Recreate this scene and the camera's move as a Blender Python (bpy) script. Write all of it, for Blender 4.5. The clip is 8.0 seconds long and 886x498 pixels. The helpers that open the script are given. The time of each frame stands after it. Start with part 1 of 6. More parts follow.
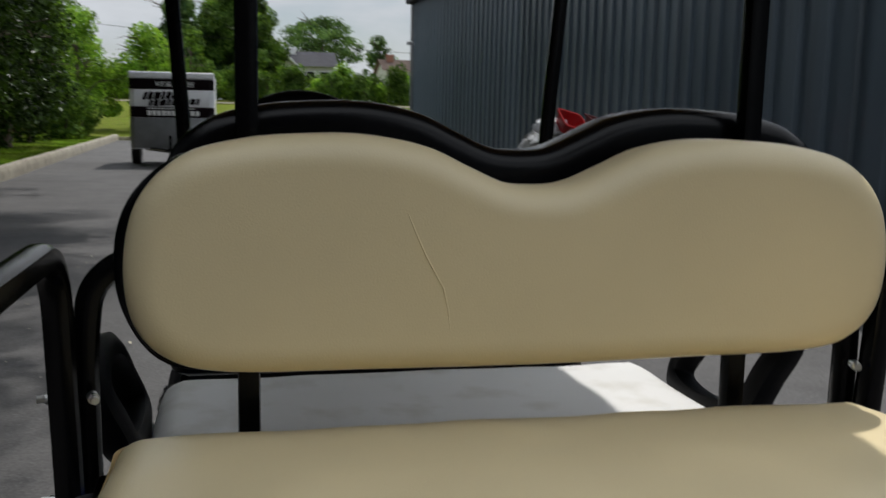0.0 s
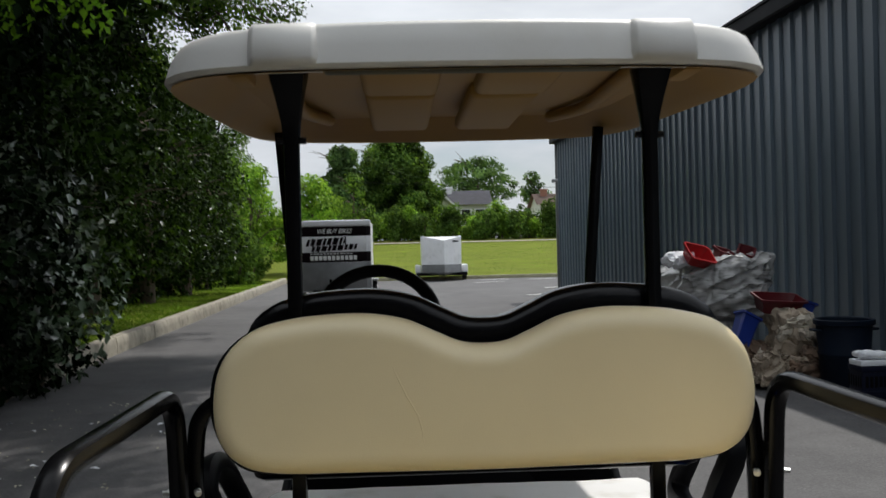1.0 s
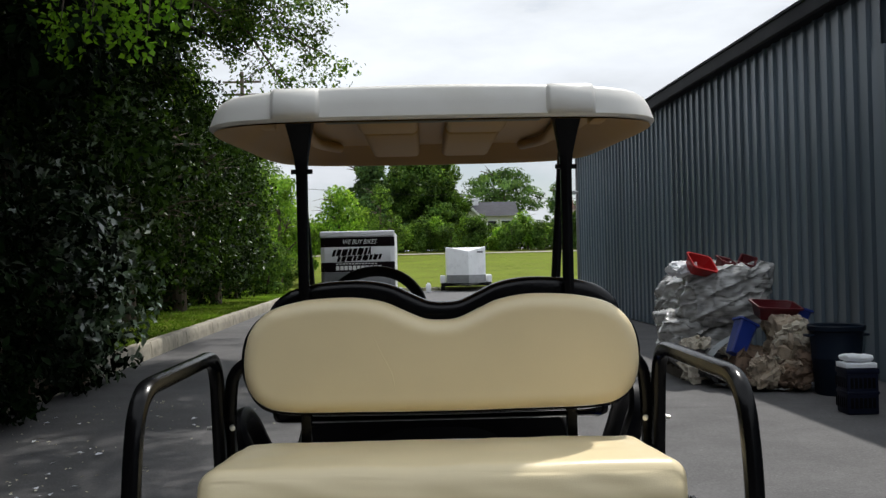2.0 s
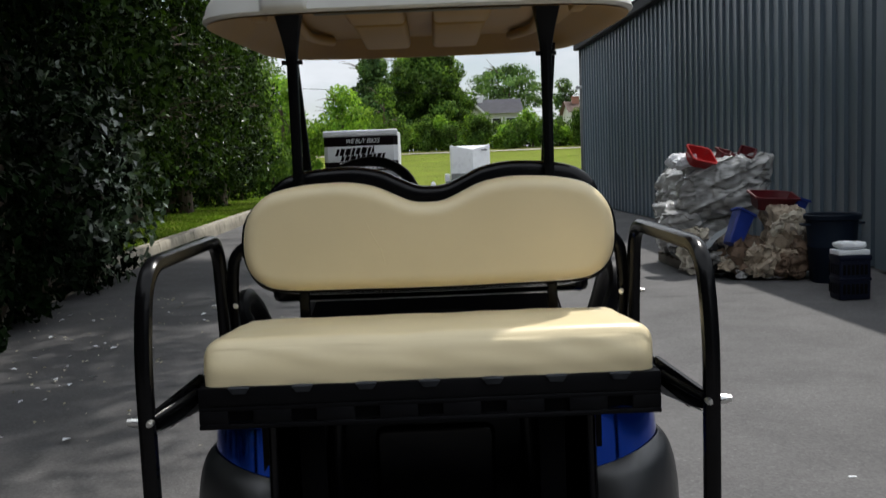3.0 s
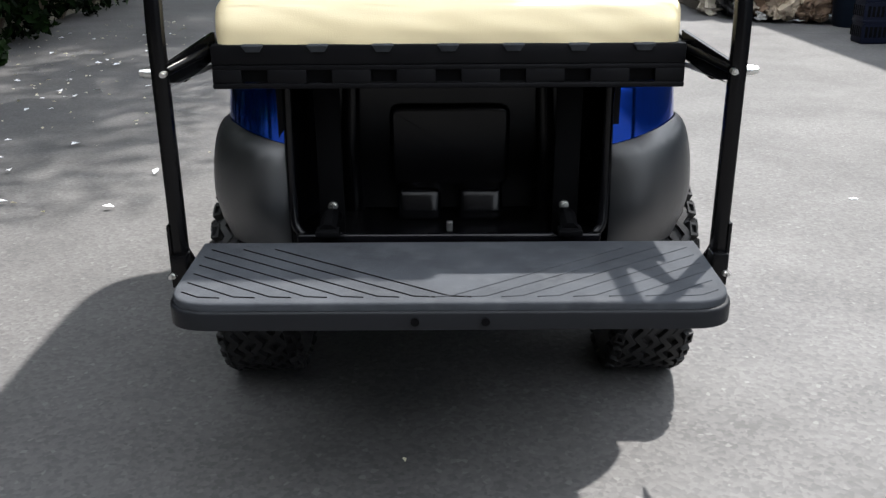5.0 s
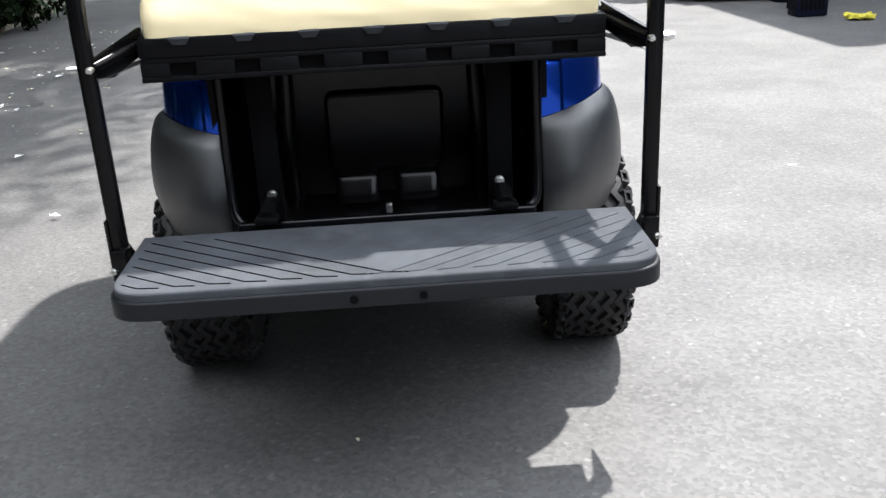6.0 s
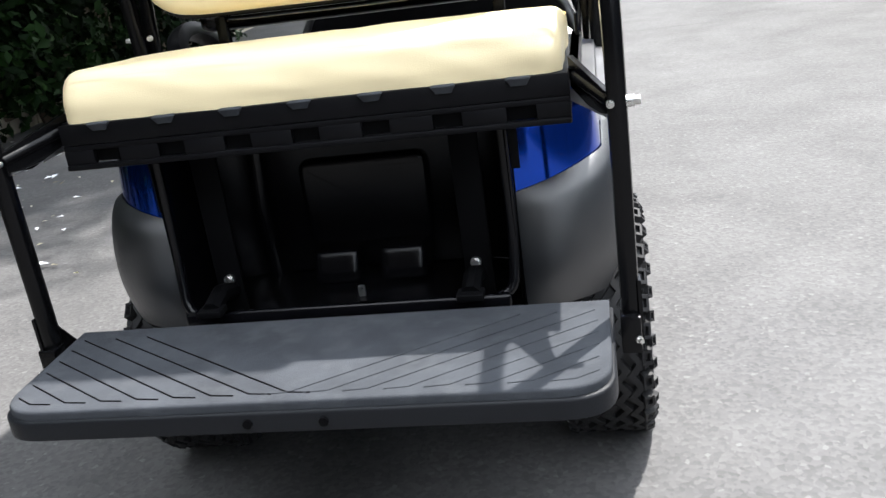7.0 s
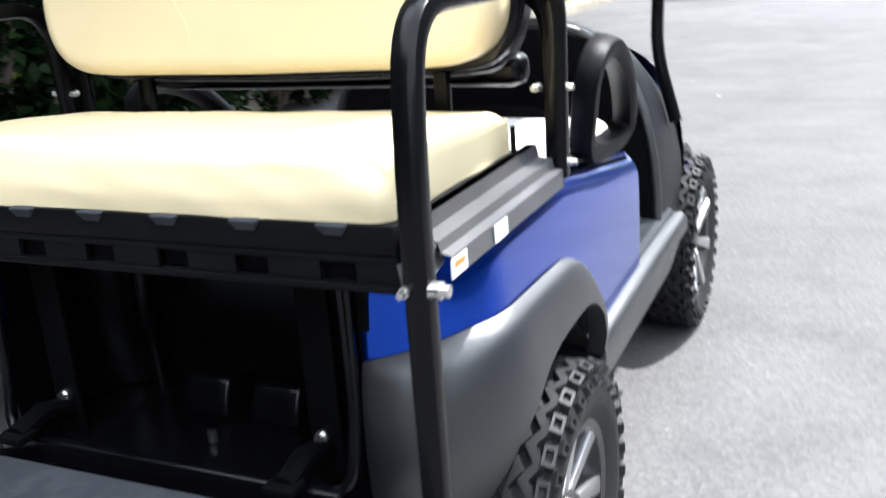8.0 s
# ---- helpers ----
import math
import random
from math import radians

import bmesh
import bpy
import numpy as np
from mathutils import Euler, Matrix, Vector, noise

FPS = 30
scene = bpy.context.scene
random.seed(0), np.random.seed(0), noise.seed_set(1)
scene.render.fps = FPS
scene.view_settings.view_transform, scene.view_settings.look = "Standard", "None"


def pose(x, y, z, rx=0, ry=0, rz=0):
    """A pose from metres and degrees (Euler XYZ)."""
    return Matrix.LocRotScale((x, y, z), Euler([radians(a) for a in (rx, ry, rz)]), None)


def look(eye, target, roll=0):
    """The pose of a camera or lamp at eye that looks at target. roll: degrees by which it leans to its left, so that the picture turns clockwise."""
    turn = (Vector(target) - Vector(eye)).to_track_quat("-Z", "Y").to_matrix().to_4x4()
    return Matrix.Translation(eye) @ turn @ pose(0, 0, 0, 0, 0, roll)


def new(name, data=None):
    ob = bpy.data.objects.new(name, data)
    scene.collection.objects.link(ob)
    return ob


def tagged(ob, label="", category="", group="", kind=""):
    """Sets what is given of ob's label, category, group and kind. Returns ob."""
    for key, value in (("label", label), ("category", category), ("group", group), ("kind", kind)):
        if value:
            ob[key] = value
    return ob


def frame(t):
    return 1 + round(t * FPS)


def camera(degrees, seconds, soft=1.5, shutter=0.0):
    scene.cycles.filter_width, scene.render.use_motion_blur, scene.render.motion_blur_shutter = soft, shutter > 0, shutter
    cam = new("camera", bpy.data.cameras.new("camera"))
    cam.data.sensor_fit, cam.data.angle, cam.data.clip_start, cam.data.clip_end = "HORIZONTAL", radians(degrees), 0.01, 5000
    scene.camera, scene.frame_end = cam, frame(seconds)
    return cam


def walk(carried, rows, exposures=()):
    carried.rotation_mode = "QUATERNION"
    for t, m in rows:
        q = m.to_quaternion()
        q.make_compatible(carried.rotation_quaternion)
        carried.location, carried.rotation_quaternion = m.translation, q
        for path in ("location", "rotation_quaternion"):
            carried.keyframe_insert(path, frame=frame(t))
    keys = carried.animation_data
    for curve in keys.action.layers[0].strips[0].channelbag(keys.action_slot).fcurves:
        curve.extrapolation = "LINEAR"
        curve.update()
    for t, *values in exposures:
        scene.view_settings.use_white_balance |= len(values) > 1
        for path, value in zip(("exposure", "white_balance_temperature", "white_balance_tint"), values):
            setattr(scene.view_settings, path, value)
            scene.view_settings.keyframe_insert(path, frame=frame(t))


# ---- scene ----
cam = camera(51.2, 8.0, soft=1.4, shutter=0.2)
PATH = [
    (0, (-0.335, 2.505, 1.332), (0.097, 4.437, 1.046), 1.2),
    (0.3, (-0.259, 2.385, 1.334), (-0.006, 4.363, 1.174), 3.2),
    (0.5, (-0.226, 2.265, 1.352), (0.003, 4.248, 1.234), 2.7),
    (0.6, (-0.217, 2.206, 1.373), (0.015, 4.188, 1.242), 3.4),
    (1, (-0.136, 1.954, 1.419), (-0.042, 3.951, 1.418), -1.4),
    (1.2, (-0.066, 1.818, 1.405), (-0.008, 3.817, 1.431), -1.7),
    (2.3, (-0.021, 1.242, 1.391), (0.008, 3.242, 1.412), -1.3),
    (2.5, (-0.022, 1.207, 1.386), (-0.022, 3.207, 1.367), -2.0),
    (3, (0.024, 1.223, 1.357), (0.039, 3.214, 1.165), -2.2),
    (3.5, (0.042, 1.255, 1.313), (0.034, 3.222, 0.946), -1.8),
    (4, (0.031, 1.266, 1.265), (0.027, 3.199, 0.751), -1.7),
    (4.5, (0.008, 1.252, 1.213), (-0.018, 3.14, 0.553), -0.7),
    (4.7, (-0.008, 1.244, 1.192), (-0.034, 3.114, 0.483), 0.0),
    (5.8, (-0.012, 1.153, 1.167), (0.071, 3.02, 0.455), -2.7),
    (6, (0.041, 1.172, 1.152), (0.116, 3.037, 0.435), -3.0),
    (6.2, (0.12, 1.221, 1.144), (0.102, 3.082, 0.411), -4.7),
    (6.5, (0.298, 1.328, 1.178), (0.141, 3.206, 0.508), -4.4),
    (7, (0.532, 1.512, 1.19), (0.172, 3.357, 0.508), -8.1),
    (7.5, (0.716, 1.82, 1.201), (0.162, 3.611, 0.505), -6.0),
    (7.8, (0.87, 2.001, 1.192), (0.213, 3.757, 0.495), -9.2),
    (8, (0.982, 2.148, 1.207), (0.181, 3.882, 0.615), -4.2),
]
LOOKS = ((0.0, -0.37, 6500, 10), (0.5, -0.32, 6500, 10), (1.2, -0.17, 6500, 10), (2.5, 0.03, 6500, 10), (3.5, 0.08, 6500, 10), (4.0, 0.16, 6500, 10), (4.5, 0.82, 6500, 10),
         (5.8, 1.92, 6450, 10), (6.5, 1.80, 6420, 10), (7.2, 1.72, 6380, 10), (8.0, 1.95, 6150, 10))
walk(cam, [(t, look(eye, target, roll)) for t, eye, target, roll in PATH], LOOKS)

# ---- light ----
SUN = Vector((0.325, 0.505, 1.0)).normalized()
elevation, azimuth = math.asin(SUN.z), math.atan2(SUN.x, SUN.y)
world = bpy.data.worlds.new("sky")
scene.world = world
world.use_nodes = True
wn, wl = world.node_tree.nodes, world.node_tree.links
wn.clear()
sky = wn.new("ShaderNodeTexSky")
sky.sky_type, sky.sun_disc, sky.sun_elevation, sky.sun_rotation = "NISHITA", False, elevation, azimuth
coord, stretch, clouds, ramp, mixer = (wn.new(k) for k in ("ShaderNodeTexCoord", "ShaderNodeMapping", "ShaderNodeTexNoise", "ShaderNodeValToRGB", "ShaderNodeMix"))
stretch.inputs["Scale"].default_value = (1.5, 1.5, 5.0)
clouds.inputs["Scale"].default_value, clouds.inputs["Detail"].default_value, clouds.inputs["Roughness"].default_value = 1.6, 7, 0.55
ramp.color_ramp.elements[0].position, ramp.color_ramp.elements[1].position = 0.30, 0.5
mixer.data_type = "RGBA"
sky_light, sky_out = wn.new("ShaderNodeBackground"), wn.new("ShaderNodeOutputWorld")
sky_light.inputs["Strength"].default_value = 0.104
# the cloud cover is brightest overhead, as under a real overcast
split, height, bright = wn.new("ShaderNodeSeparateXYZ"), wn.new("ShaderNodeMapRange"), wn.new("ShaderNodeVectorMath")
height.inputs["From Min"].default_value, height.inputs["From Max"].default_value = 0.1, 1.0
height.inputs["To Min"].default_value, height.inputs["To Max"].default_value = 1.15, 1.95
bright.operation = "SCALE"
bright.inputs[0].default_value = (7.3, 7.7, 8.2)
wl.new(coord.outputs["Generated"], split.inputs["Vector"])
wl.new(split.outputs["Z"], height.inputs["Value"])
shade, both_tones = wn.new("ShaderNodeMapRange"), wn.new("ShaderNodeMath")
shade.inputs["From Min"].default_value, shade.inputs["From Max"].default_value = 0.35, 0.7
shade.inputs["To Min"].default_value, shade.inputs["To Max"].default_value = 0.70, 1.10
both_tones.operation = "MULTIPLY"
wl.new(clouds.outputs["Fac"], shade.inputs["Value"])
wl.new(shade.outputs["Result"], both_tones.inputs[0])
wl.new(height.outputs["Result"], both_tones.inputs[1])
wl.new(both_tones.outputs[0], bright.inputs["Scale"])
wl.new(bright.outputs["Vector"], mixer.inputs["B"])
wl.new(coord.outputs["Generated"], stretch.inputs["Vector"])
wl.new(stretch.outputs["Vector"], clouds.inputs["Vector"])
wl.new(clouds.outputs["Fac"], ramp.inputs["Fac"])
wl.new(ramp.outputs["Color"], mixer.inputs["Factor"])
wl.new(sky.outputs["Color"], mixer.inputs["A"])
wl.new(mixer.outputs["Result"], sky_light.inputs["Color"])
wl.new(sky_light.outputs["Background"], sky_out.inputs["Surface"])
sun = new("sun", bpy.data.lights.new("sun", "SUN"))
sun.data.energy, sun.data.angle, sun.data.color = 3.7, radians(0.9), (1.0, 0.965, 0.92)
sun.matrix_world = look(SUN * 60, (0, 0, 0))


# ---- materials ----
def material(name, color, rough=0.5, metal=0.0, vary=0.15, scale=6.0, grain=0.1, grain_scale=120.0, coat=0.0, dirt=None, dirt_amount=0.0,
             transmission=0.0, specular=0.5, stretch=(1, 1, 1), rough_vary=0.12):
    """A surface with broad tone changes, fine grain in relief, and dirt in patches."""
    m = bpy.data.materials.new(name)
    m.use_nodes = True
    n, l = m.node_tree.nodes, m.node_tree.links
    p = n["Principled BSDF"]
    tc, mp = n.new("ShaderNodeTexCoord"), n.new("ShaderNodeMapping")
    mp.inputs["Scale"].default_value = stretch
    l.new(tc.outputs["Object"], mp.inputs["Vector"])
    broad, fine = n.new("ShaderNodeTexNoise"), n.new("ShaderNodeTexNoise")
    broad.inputs["Scale"].default_value, broad.inputs["Detail"].default_value = scale, 6
    fine.inputs["Scale"].default_value, fine.inputs["Detail"].default_value = grain_scale, 3
    for t in (broad, fine):
        l.new(mp.outputs["Vector"], t.inputs["Vector"])
    tone = n.new("ShaderNodeMapRange")
    tone.inputs["From Min"].default_value, tone.inputs["From Max"].default_value = 0.25, 0.75
    tone.inputs["To Min"].default_value, tone.inputs["To Max"].default_value = 1 - vary, 1 + vary
    l.new(broad.outputs["Fac"], tone.inputs["Value"])
    tint = n.new("ShaderNodeVectorMath")
    tint.operation = "SCALE"
    tint.inputs[0].default_value = color[:3]
    l.new(tone.outputs["Result"], tint.inputs["Scale"])
    last = tint.outputs["Vector"]
    if dirt:
        spots, gate, mix = n.new("ShaderNodeTexNoise"), n.new("ShaderNodeMapRange"), n.new("ShaderNodeMix")
        spots.inputs["Scale"].default_value, spots.inputs["Detail"].default_value = scale * 2.3, 8
        l.new(mp.outputs["Vector"], spots.inputs["Vector"])
        gate.inputs["From Min"].default_value, gate.inputs["From Max"].default_value = 0.52, 0.72
        gate.inputs["To Max"].default_value = dirt_amount
        l.new(spots.outputs["Fac"], gate.inputs["Value"])
        mix.data_type = "RGBA"
        l.new(gate.outputs["Result"], mix.inputs["Factor"])
        l.new(last, mix.inputs["A"])
        mix.inputs["B"].default_value = (*dirt, 1)
        last = mix.outputs["Result"]
    l.new(last, p.inputs["Base Color"])
    p.inputs["Metallic"].default_value = metal
    p.inputs["Specular IOR Level"].default_value = specular
    p.inputs["Coat Weight"].default_value = coat
    p.inputs["Coat Roughness"].default_value = 0.04
    p.inputs["Transmission Weight"].default_value = transmission
    gloss = n.new("ShaderNodeMapRange")
    gloss.inputs["To Min"].default_value, gloss.inputs["To Max"].default_value = max(0.02, rough - rough_vary), min(1, rough + rough_vary)
    l.new(broad.outputs["Fac"], gloss.inputs["Value"])
    l.new(gloss.outputs["Result"], p.inputs["Roughness"])
    if grain:
        bump = n.new("ShaderNodeBump")
        bump.inputs["Strength"].default_value, bump.inputs["Distance"].default_value = grain, 0.004
        l.new(fine.outputs["Fac"], bump.inputs["Height"])
        l.new(bump.outputs["Normal"], p.inputs["Normal"])
    return m


def asphalt_material():
    m = bpy.data.materials.new("asphalt")
    m.use_nodes = True
    n, l = m.node_tree.nodes, m.node_tree.links
    p = n["Principled BSDF"]
    tc = n.new("ShaderNodeTexCoord")

    def noise_at(scale, detail=6):
        t = n.new("ShaderNodeTexNoise")
        t.inputs["Scale"].default_value, t.inputs["Detail"].default_value = scale, detail
        l.new(tc.outputs["Object"], t.inputs["Vector"])
        return t.outputs["Fac"]

    def ranged(value, a, b, c, d):
        t = n.new("ShaderNodeMapRange")
        for k, v in zip(("From Min", "From Max", "To Min", "To Max"), (a, b, c, d)):
            t.inputs[k].default_value = v
        l.new(value, t.inputs["Value"])
        return t.outputs["Result"]

    def times(a, b):
        t = n.new("ShaderNodeMath")
        t.operation = "MULTIPLY"
        l.new(a, t.inputs[0]), l.new(b, t.inputs[1])
        return t.outputs[0]

    stones = n.new("ShaderNodeTexVoronoi")
    stones.inputs["Scale"].default_value = 85
    l.new(tc.outputs["Object"], stones.inputs["Vector"])
    cell = n.new("ShaderNodeSeparateColor")
    l.new(stones.outputs["Color"], cell.inputs["Color"])
    speck = ranged(cell.outputs["Red"], 0.0, 1.0, 0.80, 1.20)
    bright = ranged(cell.outputs["Green"], 0.93, 1.0, 1.0, 1.35)
    v = times(times(speck, bright), ranged(noise_at(0.35), 0.3, 0.7, 0.84, 1.15))
    v = times(v, ranged(noise_at(3.0, 8), 0.3, 0.7, 0.86, 1.12))
    v = times(v, ranged(noise_at(1.1, 4), 0.60, 0.70, 1.0, 0.80))
    tint = n.new("ShaderNodeVectorMath")
    tint.operation = "SCALE"
    tint.inputs[0].default_value = (0.084, 0.082, 0.082)
    l.new(v, tint.inputs["Scale"])
    l.new(tint.outputs["Vector"], p.inputs["Base Color"])
    l.new(ranged(noise_at(1.4), 0.3, 0.7, 0.72, 0.9), p.inputs["Roughness"])
    bump = n.new("ShaderNodeBump")
    bump.inputs["Strength"].default_value, bump.inputs["Distance"].default_value = 0.12, 0.005
    l.new(stones.outputs["Distance"], bump.inputs["Height"])
    l.new(bump.outputs["Normal"], p.inputs["Normal"])
    return m


def leaf_material(name, dark, light, thin=0.3, rough=0.4, patches=1.6, waxy=0.2, share=0.16, few=0.0, ior=1.5):
    """Leaves that differ one from the next and let some light through."""
    m = bpy.data.materials.new(name)
    m.use_nodes = True
    n, l = m.node_tree.nodes, m.node_tree.links
    p, out = n["Principled BSDF"], n["Material Output"]
    geo, ramp = n.new("ShaderNodeNewGeometry"), n.new("ShaderNodeValToRGB")
    ramp.color_ramp.elements[0].color, ramp.color_ramp.elements[1].color = (*dark, 1), (*light, 1)
    ramp.color_ramp.elements[0].position = few
    l.new(geo.outputs["Random Per Island"], ramp.inputs["Fac"])
    # whole twigs differ as well as single leaves; darkest tones stand in for shaded gaps
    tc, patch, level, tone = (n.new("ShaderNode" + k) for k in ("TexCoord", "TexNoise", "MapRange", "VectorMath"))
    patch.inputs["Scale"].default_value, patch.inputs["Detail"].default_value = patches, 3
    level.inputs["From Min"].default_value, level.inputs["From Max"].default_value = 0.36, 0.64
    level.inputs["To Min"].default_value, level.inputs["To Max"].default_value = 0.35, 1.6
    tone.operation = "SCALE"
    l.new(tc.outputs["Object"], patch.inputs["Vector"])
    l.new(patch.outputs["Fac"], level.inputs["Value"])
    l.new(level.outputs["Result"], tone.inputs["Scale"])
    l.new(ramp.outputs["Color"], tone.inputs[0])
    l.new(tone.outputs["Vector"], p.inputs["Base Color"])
    # a few leaves are waxy and catch the sky, the rest are dull
    for key, a, b in (("Roughness", 0.75, rough), ("Specular IOR Level", 0.06, waxy)):
        wax = n.new("ShaderNodeMapRange")
        for k, v in zip(("From Min", "From Max", "To Min", "To Max"), (0.94 - share, 1.0 - share * 0.6, a, b)):
            wax.inputs[k].default_value = v
        l.new(geo.outputs["Random Per Island"], wax.inputs["Value"])
        l.new(wax.outputs["Result"], p.inputs[key])
    p.inputs["IOR"].default_value = ior
    glow, mix = n.new("ShaderNodeBsdfTranslucent"), n.new("ShaderNodeMixShader")
    warm = n.new("ShaderNodeVectorMath")
    warm.operation = "MULTIPLY"
    warm.inputs[1].default_value = (1.9, 1.9, 0.7)
    l.new(tone.outputs["Vector"], warm.inputs[0])
    l.new(warm.outputs["Vector"], glow.inputs["Color"])
    mix.inputs["Fac"].default_value = thin
    l.new(p.outputs["BSDF"], mix.inputs[1]), l.new(glow.outputs["BSDF"], mix.inputs[2])
    l.new(mix.outputs["Shader"], out.inputs["Surface"])
    return m


ASPHALT = asphalt_material()
GRASS_SOIL = material("lawn_soil", (0.135, 0.165, 0.024), 0.9, specular=0.04, vary=0.16, scale=0.6, grain=0.6, grain_scale=40)
CONCRETE = material("kerb_concrete", (0.33, 0.30, 0.235), 0.85, vary=0.25, scale=3, grain=0.4, grain_scale=90, dirt=(0.12, 0.11, 0.08), dirt_amount=0.6)
SIDING = material("grey_siding", (0.102, 0.136, 0.168), 0.31, vary=0.16, scale=1.6, grain=0.05, grain_scale=30, stretch=(1, 1, 0.07), dirt=(0.066, 0.080, 0.092), dirt_amount=0.55)
sn, sl = SIDING.node_tree.nodes, SIDING.node_tree.links
info, spread, sheet_tone = sn.new("ShaderNodeObjectInfo"), sn.new("ShaderNodeMapRange"), sn.new("ShaderNodeVectorMath")
spread.inputs["To Min"].default_value, spread.inputs["To Max"].default_value = 0.86, 1.14
sheet_tone.operation = "SCALE"
was = sn["Principled BSDF"].inputs["Base Color"].links[0].from_socket
sl.new(info.outputs["Random"], spread.inputs["Value"])
sl.new(spread.outputs["Result"], sheet_tone.inputs["Scale"])
sl.new(was, sheet_tone.inputs[0])
sl.new(sheet_tone.outputs["Vector"], sn["Principled BSDF"].inputs["Base Color"])
FASCIA = material("dark_fascia", (0.012, 0.012, 0.015), 0.6, vary=0.15, scale=2, specular=0.12)
# for the added wall that blocks light behind the camera
BLOCKER_DARK = material("light_blocker_dark", (0.016, 0.014, 0.013), 0.8, vary=0.3, scale=3, grain=0.4, grain_scale=40, stretch=(1, 1, 0.1), specular=0.1)
VINYL = material("tan_vinyl", (0.83, 0.70, 0.435), 0.32, vary=0.04, scale=5, grain=0.10, grain_scale=420, rough_vary=0.06)
VINYL_PALE = material("pale_vinyl", (0.84, 0.84, 0.82), 0.45, vary=0.04, scale=5, grain=0.10, grain_scale=420, dirt=(0.5, 0.47, 0.38), dirt_amount=0.4)
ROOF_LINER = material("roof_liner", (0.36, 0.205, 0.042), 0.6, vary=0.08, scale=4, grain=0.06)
ROOF_TAN = material("roof_plastic", (0.66, 0.65, 0.61), 0.45, vary=0.05, scale=3, grain=0.06, grain_scale=300, dirt=(0.5, 0.46, 0.36), dirt_amount=0.3)
BLACK_STEEL = material("black_powder_coat", (0.0035, 0.0035, 0.004), 0.22, vary=0.2, scale=9, grain=0.05, grain_scale=500, specular=0.18, rough_vary=0.06)
BLACK_PLASTIC = material("black_plastic", (0.0045, 0.0045, 0.0055), 0.45, vary=0.15, scale=7, grain=0.12, grain_scale=600, dirt=(0.012, 0.012, 0.012), dirt_amount=0.25, specular=0.10)
SHELL_PLASTIC = material("gloss_black_plastic", (0.003, 0.003, 0.004), 0.22, vary=0.15, scale=7, grain=0.05, grain_scale=500, specular=0.26)
FENDER = material("charcoal_plastic", (0.0100, 0.0112, 0.0135), 0.34, specular=1.0, vary=0.08, scale=5, grain=0.25, grain_scale=700)
FENDER.node_tree.nodes["Principled BSDF"].inputs["IOR"].default_value = 1.62
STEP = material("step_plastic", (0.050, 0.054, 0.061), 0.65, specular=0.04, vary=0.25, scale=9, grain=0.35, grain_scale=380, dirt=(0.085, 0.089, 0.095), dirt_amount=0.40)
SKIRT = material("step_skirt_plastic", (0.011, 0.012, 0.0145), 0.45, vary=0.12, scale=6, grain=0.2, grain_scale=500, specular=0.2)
BLUE = material("blue_car_paint", (0.002, 0.066, 0.56), 0.13, vary=0.06, scale=3, grain=0.0, coat=0.45, metal=0.92, rough_vary=0.03)
BLUE.node_tree.nodes["Principled BSDF"].inputs["Coat IOR"].default_value = 1.48
STRAP = material("dull_black_strap", (0.0035, 0.0035, 0.004), 0.6, vary=0.2, scale=9, specular=0.05)
RUBBER = material("tyre_rubber", (0.015, 0.015, 0.016), 0.55, specular=0.3, vary=0.25, scale=14, grain=0.3, grain_scale=300, dirt=(0.035, 0.034, 0.032), dirt_amount=0.35)
ALLOY = material("machined_alloy", (0.55, 0.55, 0.56), 0.36, metal=1.0, vary=0.06, scale=9, grain=0.03)
RIM_BLACK = material("gloss_black_rim", (0.015, 0.015, 0.016), 0.25, vary=0.1)
ZINC = material("zinc_bolt", (0.72, 0.72, 0.70), 0.3, metal=1.0, vary=0.12, scale=60, grain=0.1)
STEEL_GREY = material("grey_steel_plate", (0.26, 0.26, 0.265), 0.4, metal=0.5, vary=0.15, scale=8, grain=0.06)
STICKER = material("white_sticker", (0.8, 0.8, 0.78), 0.4, vary=0.05)
ORANGE = material("orange_print", (0.75, 0.22, 0.04), 0.5, vary=0.05)
BARK = material("bark", (0.10, 0.075, 0.055), 0.9, vary=0.4, scale=6, grain=1.0, grain_scale=30, stretch=(1, 1, 0.25))
# leaf tones carry the light: near-black for deep shade, brighter for sun
LEAF_DEEP_SHADE = leaf_material("deep_shade_leaf", (0.0015, 0.0045, 0.0012), (0.006, 0.016, 0.003), 0.05, 0.42, 1.6, 0.10, 0.06)
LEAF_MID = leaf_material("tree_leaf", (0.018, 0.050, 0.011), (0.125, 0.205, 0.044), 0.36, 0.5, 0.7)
# the pale grey-green end also stands in for sky sheen
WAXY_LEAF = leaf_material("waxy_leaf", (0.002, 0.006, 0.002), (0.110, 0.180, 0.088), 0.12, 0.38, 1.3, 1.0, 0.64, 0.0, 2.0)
LEAF_SHADED = leaf_material("shaded_leaf", (0.003, 0.008, 0.002), (0.040, 0.080, 0.012), 0.22, 0.45, 1.0, 0.6, 0.22, 0.10, 1.5)
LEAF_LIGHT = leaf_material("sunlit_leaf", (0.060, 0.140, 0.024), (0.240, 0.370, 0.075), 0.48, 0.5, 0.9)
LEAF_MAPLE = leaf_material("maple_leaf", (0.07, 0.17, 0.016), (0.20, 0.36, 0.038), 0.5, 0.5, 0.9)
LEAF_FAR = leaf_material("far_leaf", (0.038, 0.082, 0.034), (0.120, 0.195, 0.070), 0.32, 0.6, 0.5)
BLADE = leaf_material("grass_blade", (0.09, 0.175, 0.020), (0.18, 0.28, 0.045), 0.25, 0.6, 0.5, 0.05)
